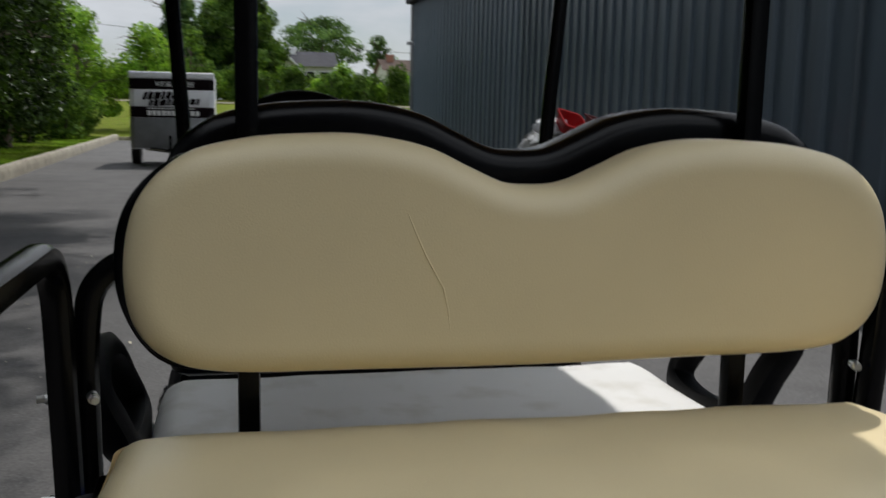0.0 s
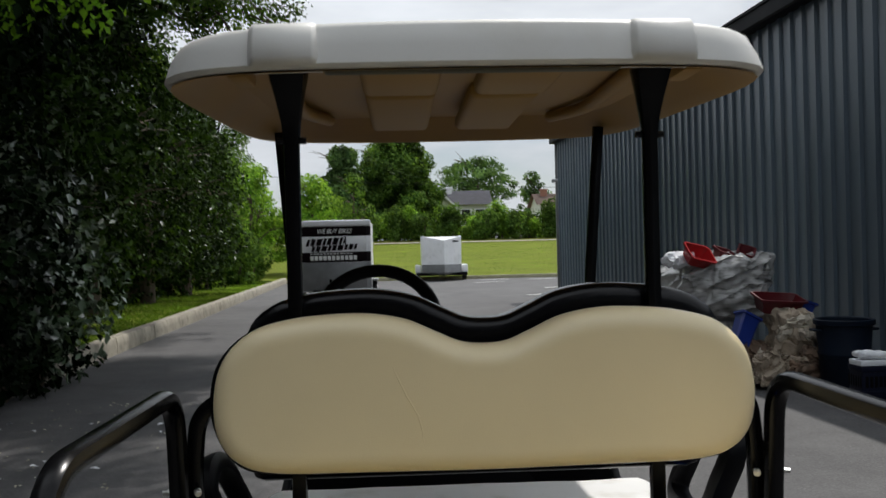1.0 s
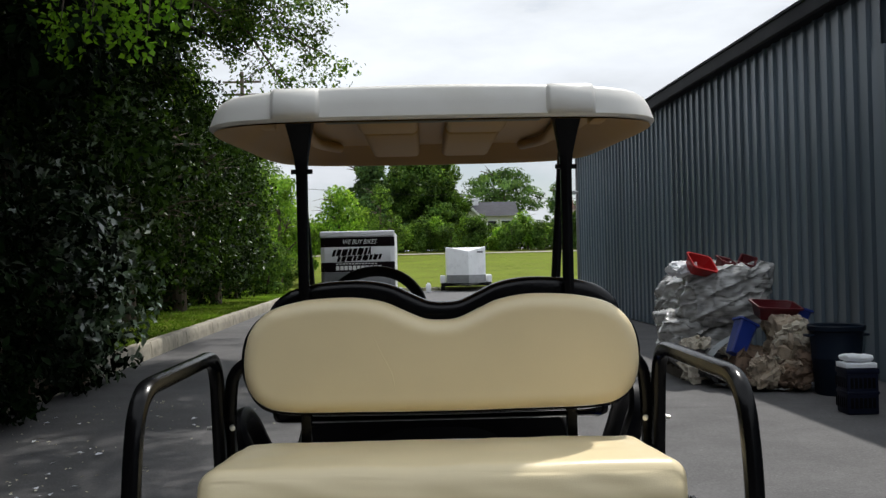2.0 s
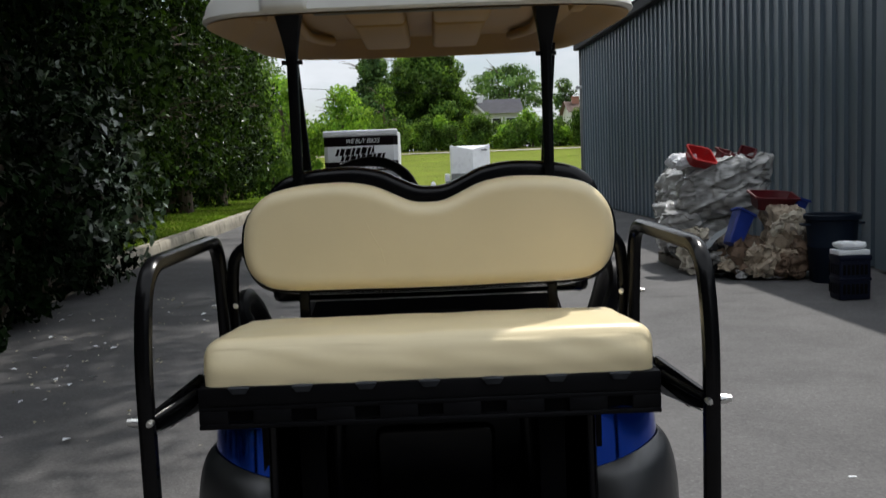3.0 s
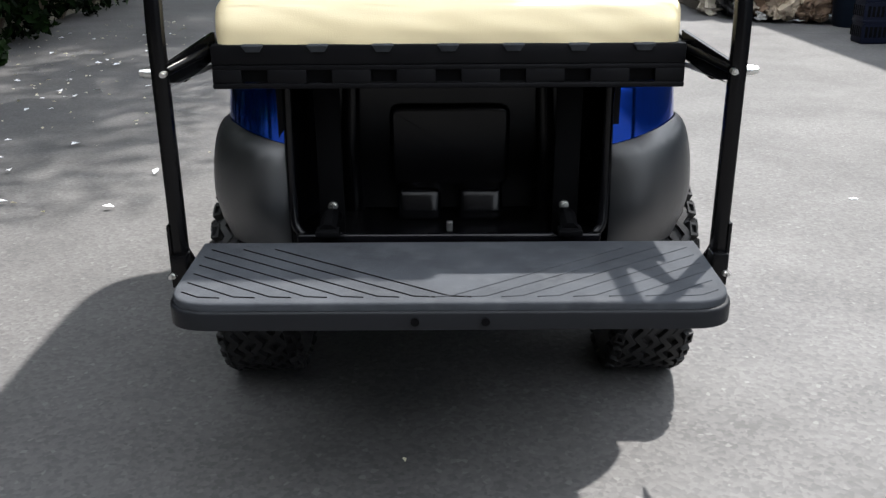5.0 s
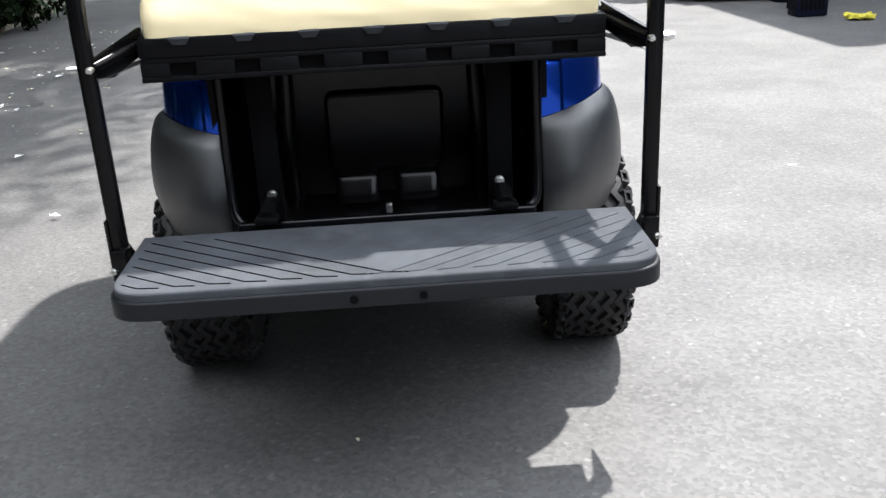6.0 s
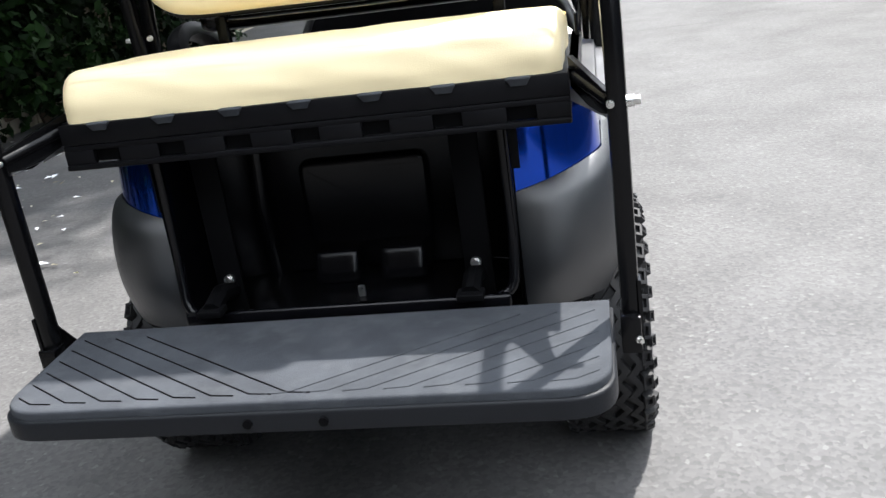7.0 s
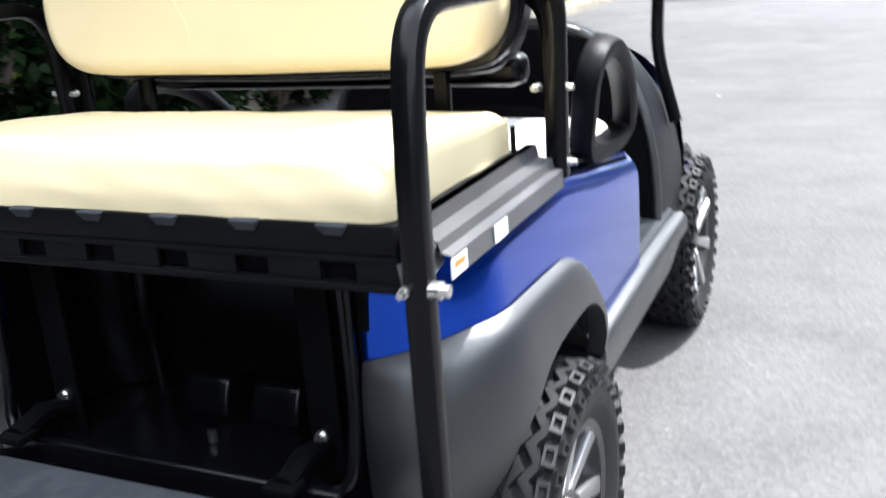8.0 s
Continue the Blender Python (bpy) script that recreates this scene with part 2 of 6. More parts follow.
WHITE_PAINT = material("white_trailer_skin", (0.78, 0.79, 0.8), 0.3, vary=0.05, scale=2, dirt=(0.5, 0.5, 0.48), dirt_amount=0.25)
TRAILER_DARK = material("dark_vinyl_wrap", (0.007, 0.004, 0.005), 0.6, vary=0.1, specular=0.04)
CHECKER = material("checker_plate", (0.22, 0.225, 0.23), 0.4, metal=0.5, vary=0.15, scale=4, grain=0.4, grain_scale=60)
SHINGLE = material("roof_shingle", (0.11, 0.11, 0.125), 0.9, vary=0.2, scale=2, grain=0.4, grain_scale=20)
SHINGLE_BROWN = material("brown_shingle", (0.17, 0.12, 0.10), 0.9, vary=0.2, scale=2, grain=0.4, grain_scale=20)
HOUSE_WALL = material("house_siding", (0.62, 0.62, 0.60), 0.7, vary=0.08, scale=1)
BRICK = material("chimney_brick", (0.28, 0.13, 0.09), 0.85, vary=0.2, scale=8)
LINE_WHITE = material("line_paint", (0.78, 0.78, 0.75), 0.75, vary=0.25, scale=8, grain=0.3, dirt=(0.2, 0.2, 0.2), dirt_amount=0.7)
WRAP = material("crumpled_stretch_wrap", (0.36, 0.36, 0.35), 0.18, vary=0.5, scale=3, grain=0.5, grain_scale=14, dirt=(0.06, 0.058, 0.05), dirt_amount=0.95, stretch=(1, 1, 3.2), coat=0.15)
DARK_BAG = material("black_bag_film", (0.018, 0.018, 0.02), 0.3, vary=0.3, scale=8, grain=0.3, grain_scale=30)
CARD = material("torn_paper_sack", (0.40, 0.33, 0.25), 0.8, vary=0.35, scale=7, grain=0.5, grain_scale=50, dirt=(0.13, 0.09, 0.06), dirt_amount=0.8)
DARK_RED = material("dark_red_plastic", (0.095, 0.005, 0.009), 0.4, vary=0.15, scale=6)
RED = material("red_plastic", (0.33, 0.009, 0.011), 0.35, vary=0.12, scale=6)
BLUE_BIN = material("blue_plastic", (0.006, 0.024, 0.19), 0.4, vary=0.15, scale=6)
TEAL_BIN = material("dark_bin_plastic", (0.006, 0.011, 0.021), 0.5, specular=0.12, vary=0.15, scale=6)
PAPER = material("white_paper", (0.8, 0.82, 0.85), 0.7, vary=0.06, scale=9)
YELLOW = material("yellow_cloth", (0.62, 0.55, 0.06), 0.8, vary=0.2, scale=20, grain=0.4)
WOOD_POLE = material("weathered_pole", (0.12, 0.095, 0.075), 0.9, vary=0.3, scale=5, grain=0.6, stretch=(1, 1, 0.1))
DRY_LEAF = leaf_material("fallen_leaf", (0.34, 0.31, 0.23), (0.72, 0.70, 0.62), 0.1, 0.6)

# ---- mesh tools ----
def finish(name, bm, mat, sharp=38):
    """A mesh with soft shading that keeps its hard edges."""
    bm.normal_update()
    for f in bm.faces:
        f.smooth = True
    limit = radians(sharp)
    for e in bm.edges:
        if len(e.link_faces) == 2 and e.calc_face_angle(0) > limit:
            e.smooth = False
    me = bpy.data.meshes.new(name)
    bm.to_mesh(me)
    bm.free()
    for one in mat if isinstance(mat, (list, tuple)) else (mat,):
        me.materials.append(one)
    return me


def thing(name, at=(0, 0, 0), label="", category="", group="", kind=""):
    """An empty at the base of a thing made of parts."""
    ob = new(name)
    ob.location = at
    ob.empty_display_size = 0.1
    return tagged(ob, label, category, group, kind)


def attach(ob, parent):
    ob.parent = parent
    if parent.type == "EMPTY":
        ob.matrix_parent_inverse = Matrix.Translation(-Vector(parent.location))
    return ob


def part(name, bm, mat, parent, label="", sharp=38):
    """One mesh object, given in world places, under a thing or a part."""
    return tagged(attach(new(name, finish(name, bm, mat, sharp)), parent), label)


def solo(name, bm, mat, label="", category="", group="", kind="", sharp=38):
    return tagged(new(name, finish(name, bm, mat, sharp)), label, category, group, kind)


def box(bm, lo, hi, bevel=0.0, m=None, seg=2):
    lo, hi = Vector(lo), Vector(hi)
    got = bmesh.ops.create_cube(bm, size=1.0)["verts"]
    for v in got:
        v.co = Vector(((lo.x + hi.x) / 2 + v.co.x * (hi.x - lo.x), (lo.y + hi.y) / 2 + v.co.y * (hi.y - lo.y), (lo.z + hi.z) / 2 + v.co.z * (hi.z - lo.z)))
    if bevel:
        edges = list({e for v in got for e in v.link_edges})
        made = bmesh.ops.bevel(bm, geom=edges, offset=bevel, segments=seg, profile=0.5, affect="EDGES")
        got = list({v for f in made["faces"] for v in f.verts})
    if m is not None:
        bmesh.ops.transform(bm, matrix=m, verts=got)
    return got


def rod(bm, a, b, r0, r1=None, n=12):
    a, b = Vector(a), Vector(b)
    m = Matrix.Translation((a + b) / 2) @ (b - a).to_track_quat("Z", "Y").to_matrix().to_4x4()
    return bmesh.ops.create_cone(bm, cap_ends=True, segments=n, radius1=r0, radius2=r0 if r1 is None else r1, depth=(b - a).length, matrix=m)["verts"]


def fillet(points, radius, seg=5):
    """A polyline with its inner corners rounded."""
    pts = [Vector(p) for p in points]
    out = [pts[0]]
    for a, b, c in zip(pts, pts[1:], pts[2:]):
        d = min(radius, 0.48 * (a - b).length, 0.48 * (c - b).length)
        p, q = b + (a - b).normalized() * d, b + (c - b).normalized() * d
        out += [(1 - s) ** 2 * p + 2 * s * (1 - s) * b + s * s * q for s in (k / seg for k in range(seg + 1))]
    return out + [pts[-1]]


def tube(bm, points, r, n=10, power=2.0, caps=True, side=(1, 0, 0), flat=1.0, closed=False):
    """A bar swept along points; power over 2 squares its section, r may change along it."""
    pts = [Vector(p) for p in points]
    k = len(pts)
    radii = r if isinstance(r, (list, tuple)) else [r] * k
    rings = []
    side = Vector(side)
    for i, p in enumerate(pts):
        t = (pts[(i + 1) % k] - pts[i - 1]) if closed else (pts[min(i + 1, k - 1)] - pts[max(i - 1, 0)])
        t.normalize()
        u = side - t * side.dot(t)
        if u.length < 1e-4:
            u = t.orthogonal()
        u.normalize()
        side = u
        w = t.cross(u)
        ring = []
        for j in range(n):
            a = 2 * math.pi * (j + 0.5) / n
            c, s = math.cos(a), math.sin(a)
            q = (abs(c) ** power + abs(s) ** power) ** (-1 / power)
            ring.append(bm.verts.new(p + radii[i] * q * (c * u * flat + s * w)))
        rings.append(ring)
    for a, b in list(zip(rings, rings[1:])) + ([(rings[-1], rings[0])] if closed else []):
        for j in range(n):
            bm.faces.new((a[j], a[(j + 1) % n], b[(j + 1) % n], b[j]))
    if caps and not closed:
        bm.faces.new(rings[0][::-1]), bm.faces.new(rings[-1])
    return rings


def rounded(bm, lo, hi, r, n=10, rough=0.0, freq=6.0, m=None):
    """A padded block: a box whose edges are round with radius r, its faces a little uneven."""
    lo, hi = Vector(lo), Vector(hi)
    mid, half = (lo + hi) / 2, (hi - lo) / 2
    got, k = {}, n + 1
    for axis in range(3):
        for side in (-1, 1):
            rows = [[[0, 0, 0] for _ in range(k + 1)] for _ in range(k + 1)]
            for i in range(k + 1):
                for j in range(k + 1):
                    p = rows[i][j]
                    p[axis], p[(axis + 1) % 3], p[(axis + 2) % 3] = side * k, 2 * i - k, 2 * j - k
                    rows[i][j] = got.get(tuple(p)) or got.setdefault(tuple(p), bm.verts.new([c / k for c in p]))
            for i in range(k):
                for j in range(k):
                    f = (rows[i][j], rows[i + 1][j], rows[i + 1][j + 1], rows[i][j + 1])
                    bm.faces.new(f if side > 0 else f[::-1])
    got = list(got.values())
    core = half - Vector((r, r, r))
    for v in got:
        # crowd the rows towards the edges, where the surface bends
        p = Vector([math.copysign(1 - (1 - abs(c)) ** 1.7, c) * h for c, h in zip(v.co, half)])
        q = Vector([max(-c, min(c, x)) for x, c in zip(p, core)])
        d = p - q
        if d.length > 1e-6:
            p = q + d.normalized() * r
        if rough:
            p += (d.normalized() if d.length > 1e-6 else Vector((0, 0, 1))) * rough * noise.noise((p + mid) * freq)
        v.co = p + mid
    if m is not None:
        bmesh.ops.transform(bm, matrix=m, verts=got)
    return got


def sheet(bm, rows):
    """Faces between rows of points."""
    grid = [[bm.verts.new(p) for p in row] for row in rows]
    for a, b in zip(grid, grid[1:]):
        for j in range(len(a) - 1):
            bm.faces.new((a[j], a[j + 1], b[j + 1], b[j]))
    return grid


def spline(points, seg=5, closed=True):
    """A smooth line through points."""
    out, k = [], len(points)
    for i in range(k if closed else k - 1):
        p = [Vector(points[j % k] if closed else points[max(0, min(k - 1, j))]) for j in (i - 1, i, i + 1, i + 2)]
        for s in (j / seg for j in range(seg)):
            out.append(0.5 * (2 * p[1] + (p[2] - p[0]) * s + (2 * p[0] - 5 * p[1] + 4 * p[2] - p[3]) * s * s + (3 * p[1] - p[0] - 3 * p[2] + p[3]) * s ** 3))
    return out if closed else out + [Vector(points[-1])]


def inset(outline, d):
    """An outline of x, z points drawn in by d; it runs clockwise or not."""
    k = len(outline)
    area = sum(a.x * b.y - b.x * a.y for a, b in zip(outline, outline[1:] + outline[:1]))
    out = []
    for i, p in enumerate(outline):
        t = (outline[(i + 1) % k] - outline[i - 1]).normalized()
        out.append(p + Vector((-t.y, t.x)) * d * math.copysign(1, area))
    return out


def pad(bm, outline, back, front, r, seg=5, place=None):
    """A plate of that outline between two depths, with its front edge round. place turns (x, z, depth) into a world place."""
    place = place or (lambda p, d: (p.x, d, p.y))
    way = math.copysign(1, front - back)
    rings = [[bm.verts.new(place(p, back)) for p in outline]]
    for j in range(seg + 1):
        a = j / seg * math.pi / 2
        ring = inset(outline, r * (1 - math.cos(a)))
        rings.append([bm.verts.new(place(p, front - way * r * (1 - math.sin(a)))) for p in ring])
    for more in (0.006, 0.014):
        rings.append([bm.verts.new(place(p, front)) for p in inset(outline, r + min(more, r))])
    k = len(outline)
    for a, b in zip(rings, rings[1:]):
        for j in range(k):
            bm.faces.new((a[j], a[(j + 1) % k], b[(j + 1) % k], b[j]))
    bm.faces.new(rings[0][::-1]), bm.faces.new(rings[-1])
    bmesh.ops.recalc_face_normals(bm, faces=bm.faces[:])


def leaves(name, centres, normals, size, mat, seed=1, spread=0.7, slim=0.55):
    """One mesh of many small folded leaves; normals steer them, spread makes them stray."""
    rng = np.random.default_rng(seed)
    k = len(centres)
    nrm = normals + rng.normal(0, spread, (k, 3))
    nrm /= np.linalg.norm(nrm, axis=1, keepdims=True) + 1e-9
    along = rng.normal(0, 1, (k, 3)) + np.array([0, 0, -0.5])
    along -= nrm * (along * nrm).sum(1, keepdims=True)
    along /= np.linalg.norm(along, axis=1, keepdims=True) + 1e-9
    across = np.cross(nrm, along)
    s = (size * rng.uniform(0.6, 1.35, k))[:, None]
    fold = nrm * s * 0.12
    v = np.stack([centres - along * s * 0.5, centres + across * s * slim * 0.5 + fold, centres + along * s * 0.5, centres - across * s * slim * 0.5 + fold], 1).reshape(-1, 3)
    base = np.arange(k)[:, None] * 4
    tri = np.concatenate([base + [0, 2, 1], base + [0, 3, 2]], 1).reshape(-1, 3)
    me = bpy.data.meshes.new(name)
    me.vertices.add(len(v))
    me.vertices.foreach_set("co", v.ravel())
    me.loops.add(tri.size)
    me.loops.foreach_set("vertex_index", tri.ravel().astype(np.int32))
    me.polygons.add(len(tri))
    me.polygons.foreach_set("loop_start", np.arange(0, tri.size, 3, dtype=np.int32))
    me.update(calc_edges=True)
    me.materials.append(mat)
    return me


def clumps(blobs, per_area, seed, deep=0.35):
    """Places and outward directions for leaves round a set of lumps (x, y, z, rx, ry, rz)."""
    rng = np.random.default_rng(seed)
    places, normals = [], []
    for x, y, z, rx, ry, rz in blobs:
        k = max(8, int(per_area * 4 * math.pi * ((rx * ry + ry * rz + rx * rz) / 3)))
        d = rng.normal(0, 1, (k, 3))
        d /= np.linalg.norm(d, axis=1, keepdims=True)
        far = 1 - deep * rng.random(k) ** 1.6 + rng.normal(0, 0.05, k)
        places.append(np.array([x, y, z]) + d * far[:, None] * [rx, ry, rz])
        normals.append(d + [0, 0, 0.5])
    return np.concatenate(places), np.concatenate(normals)

# ---- ground ----
LEAN = 0.036                                   # the lot runs 2 degrees off the cart's own line


def wall_x(y):
    return 4.72 - LEAN * (y - 13)


def kerb_x(y):
    return -4.17 - LEAN * (y - 13)


bm = bmesh.new()
sheet(bm, [[(x, y, -0.05) for x in (-1500, -60, 60, 1500)] for y in (-1500, -80, 200, 3000)])
solo("ground", bm, GRASS_SOIL, "rough grassy land all round the lot", "ground", kind="structure")

bm = bmesh.new()
ys = [-40 + 2 * i for i in range(43)]
top = [[Vector((kerb_x(y) - 0.1 + s * (40 + LEAN * y), y, 0.012 * noise.noise((s * 20, y * 0.3, 0)) * (1 if y > 14 or s > 0.5 else 0))) for s in (0, 0.05, 0.1, 0.15, 0.2, 0.3, 0.5, 1)] for y in ys]
grid = sheet(bm, top)
sheet(bm, [[p - Vector((0, 0, 0.045)) for p in top[0]], top[0]])
solo("road", bm, ASPHALT, "worn grey asphalt of a service lot, in sun and shade", "asphalt", kind="structure")

# the strip beyond the seam was laid at another time
bm = bmesh.new()
pts = [(-4.6 + i * 0.4, 9.72 + 0.035 * math.sin(i * 1.7) + 0.004 * i) for i in range(24)]
sheet(bm, [[(x, y - 0.006, 0.004) for x, y in pts], [(x, y + 0.006, 0.004) for x, y in pts]])
solo("asphalt_seam", bm, material("tar", (0.04, 0.04, 0.04), 0.7), "dark tarred joint across the asphalt", "joint", kind="structure")


def kerb_block(y0, y1):
    bm = bmesh.new()
    prof = [(0.0, -0.05), (0.0, 0.12), (-0.012, 0.225), (-0.03, 0.245), (-0.17, 0.25), (-0.19, 0.22), (-0.19, -0.05)]
    rows = []
    for k in range(9):
        y = y0 + (y1 - y0) * k / 8
        rows.append([Vector((kerb_x(y) + dx + 0.008 * noise.noise((y * 3, dz * 9, 1)), y, dz + 0.008 * noise.noise((y * 2, dx * 9, 5)))) for dx, dz in prof])
    sheet(bm, rows)
    bm.faces.new([bm.verts.new(p) for p in rows[0]][::-1])
    bm.faces.new([bm.verts.new(p) for p in rows[-1]])
    bmesh.ops.recalc_face_normals(bm, faces=bm.faces[:])
    return bm


kerb = thing("kerb", (kerb_x(20), 20, 0), "weathered pale concrete kerb with broken joints along the lawn", "kerb", kind="structure")
y = -6.0
while y < 43:
    part("kerb_block", kerb_block(y + 0.012, y + 2.4 - 0.012), CONCRETE, kerb)
    y += 2.4

# far kerb along the grass bank
far_kerb = thing("kerb", (4, 45, 0), "low concrete kerb at the end of the lot", "kerb", kind="structure")
for i in range(12):
    bm = bmesh.new()
    box(bm, (-5.5 + i * 3, 44.6 - LEAN * 0, -0.05), (-5.5 + i * 3 + 2.98, 44.8, 0.14), 0.02)
    part("kerb_block", bm, CONCRETE, far_kerb)


def lawn_z(x, y):
    side = 0.21 + 0.035 * max(0, -5 - x)
    return side + 0.05 * noise.noise((x * 0.4, y * 0.4, 0))


def bank_z(x, y):
    return 0.1 + 0.062 * (y - 44.8) + 0.06 * noise.noise((x * 0.2, y * 0.2, 3))


bm = bmesh.new()
sheet(bm, [[(kerb_x(y) - 0.185 - d, y, lawn_z(kerb_x(y) - d, y)) for d in (0, 0.5, 1, 2, 4, 8, 16)] for y in [-8 + i for i in range(53)]])
solo("lawn_verge", bm, GRASS_SOIL, "strip of grass under the trees behind the kerb", "lawn", kind="structure")
bm = bmesh.new()
sheet(bm, [[(x, y, bank_z(x, y)) for x in range(-40, 61, 4)] for y in (44.8, 47, 50, 54, 58, 62, 66, 70, 74, 78)] )
sheet(bm, [[(x, y, bank_z(x, 78)) for x in range(-40, 61, 4)] for y in (78, 100, 150)])
solo("lawn_bank", bm, GRASS_SOIL, "mown green grass bank rising beyond the lot", "lawn", kind="structure")
bm = bmesh.new()
sheet(bm, [[(x, y, bank_z(x, y) + 0.05) for x in range(-40, 61, 4)] for y in (72.6, 74.0)])
solo("pavement", bm, CONCRETE, "pale footpath along the top of the grass bank", "path", kind="structure")


def grass(name, spots, seed, size, label):
    rng = np.random.default_rng(seed)
    me = leaves(name, spots, np.tile([0.9, 0.0, 0.1], (len(spots), 1)), size, BLADE, seed, 1.0, 0.16)
    return tagged(new(name, me), label, "grass", kind="stuff")


rng = np.random.default_rng(5)
yy = rng.uniform(6, 40, 26000)
dd = rng.random(26000) ** 1.5 * 4.0
xx = np.array([kerb_x(v) for v in yy]) - 0.17 - dd
zz = 0.21 + 0.035 * np.maximum(0, -5 - xx) + 0.03
grass("verge_grass", np.stack([xx, yy, zz], 1), 6, 0.09, "short green grass blades of the verge")
yy = 44.9 + rng.random(30000) * 27
xx = rng.uniform(-14, 16, 30000)
zz = 0.1 + 0.062 * (yy - 44.8) + 0.05
grass("bank_grass", np.stack([xx, yy, zz - 0.03], 1), 7, 0.06, "mown grass blades of the bank")

# painted stall lines at the far end
for i, (x, y) in enumerate(((3.4, 41.8), (5.4, 41.2), (2.9, 39.0), (4.8, 33.0), (3.6, 28.5))):
    bm = bmesh.new()
    box(bm, (x, y, 0.012), (x + 1.5, y + 0.16, 0.018), 0, Matrix.Translation((x, y, 0)) @ pose(0, 0, 0, 0, 0, 32) @ Matrix.Translation((-x, -y, 0)))
    solo("parking_line", bm, LINE_WHITE, "worn white parking line on the asphalt", "road marking", "stall lines", "structure")

# ---- building ----
WALL_TOP, FAR, NEAR = 4.22, 27.0, 9.9


def ribs(bm, y0, y1, z0, z1, pitch, rise, out=0.0):
    """A folded metal sheet along the wall line: flats with raised ribs."""
    y, line = y0, []
    while y < y1 - 1e-6:
        for d, h in ((0.0, 0.0), (pitch - 0.10, 0.0), (pitch - 0.075, rise), (pitch - 0.03, rise), (pitch - 0.005, 0.0)):
            if y + d <= y1:
                line.append((wall_x(y + d) - h - out, y + d))
        y += pitch
    sheet(bm, [[(x, y, z) for x, y in line] for z in (z0, (z0 + z1) / 2, z1)])


wall = thing("wall_east", (4.7, 13, 0), "grey ribbed metal wall of a warehouse, in shade", "wall", kind="structure")
bm = bmesh.new()
x0, x1 = wall_x(NEAR), wall_x(FAR)
inner = [(x0 + 0.05, NEAR), (x1 + 0.05, FAR), (x1 + 18, FAR + 0.65), (x0 + 18, NEAR)]
low, high = [bm.verts.new((x, y, -0.05)) for x, y in inner], [bm.verts.new((x, y, 4.4)) for x, y in inner]
for i in range(4):
    bm.faces.new((low[i], low[(i + 1) % 4], high[(i + 1) % 4], high[i]))
bm.faces.new(high), bm.faces.new(low[::-1])
bmesh.ops.recalc_face_normals(bm, faces=bm.faces[:])
part("core", bm, SIDING, wall)
start = 10.96
while start < FAR - 0.1:
    bm = bmesh.new()
    ribs(bm, start, min(FAR, start + 0.915), 0.03, WALL_TOP, 0.305, 0.034)
    part("panel", bm, SIDING, wall)
    start += 0.915
# a lower wing goes on behind the camera
wing = thing("wall_wing", (5.2, 0, 0), "plain grey wall of the lower wing beside the warehouse", "wall", kind="structure")
bm = bmesh.new()
box(bm, (5.05, -16, -0.05), (18, 9.88, 3.4), 0.02)
part("core", bm, SIDING, wing)
# wide panels stand proud of the wall where a sliding door hangs
door = thing("door_1", (4.9, 8.5, 0), "wide grey sliding door with broad ribs, closed", "door", kind="structure")
for k in range(6):
    bm = bmesh.new()
    y = 6.06 + k * 0.81
    x = wall_x(y)
    prof = [(0.0, 0.0), (0.0, 0.12), (0.05, 0.14), (0.05, 0.34), (0.0, 0.36), (0.0, 0.52), (0.05, 0.54), (0.05, 0.78), (0.0, 0.80)]
    sheet(bm, [[(wall_x(y + d) - 0.09 - h, y + d, z) for h, d in prof] for z in (0.04, 1.8, 3.5)])
    box(bm, (x - 0.085, y, 0.04), (x + 0.02, y + 0.80, 3.5))
    part("panel", bm, SIDING, door)

roof_edge = thing("roof_edge", (4.4, 13, 4.2), "dark metal fascia and gutter along the warehouse eave", "fascia", kind="structure")
bm = bmesh.new()
for y0 in (9.85, 14.0, 18.5, 23.0):
    y1 = {9.85: 14.0, 14.0: 18.5, 18.5: 23.0, 23.0: FAR + 0.1}[y0]
    rows = []
    for yv in (y0, y1):
        x = wall_x(yv)
        rows.append([(x + 0.03, yv, 4.20), (x - 0.17, yv, 4.20), (x - 0.19, yv, 4.22), (x - 0.19, yv, 4.40), (x - 0.21, yv, 4.405), (x - 0.21, yv, 4.44), (x - 0.19, yv, 4.45), (x + 0.1, yv, 4.50)])
    sheet(bm, rows)
bmesh.ops.recalc_face_normals(bm, faces=bm.faces[:])
part("gutter", bm, FASCIA, roof_edge)
bm = bmesh.new()
ends = [(wall_x(yv) + dx, yv, z) for yv in (NEAR, FAR + 0.1) for dx, z in ((0.05, 4.47), (18, 6.2))]
vs = [bm.verts.new(p) for p in ends]
bm.faces.new((vs[0], vs[2], vs[3], vs[1]))
part("roof", bm, FASCIA, roof_edge)
bm = bmesh.new()
lamp = thing("wall_lamp", (wall_x(FAR), FAR, 3.2), "small white twin floodlight on the warehouse corner", "lamp")
box(bm, (wall_x(FAR) - 0.075, FAR - 0.09, 3.16), (wall_x(FAR) + 0.06, FAR - 0.02, 3.24), 0.012)
part("base", bm, WHITE_PAINT, lamp)
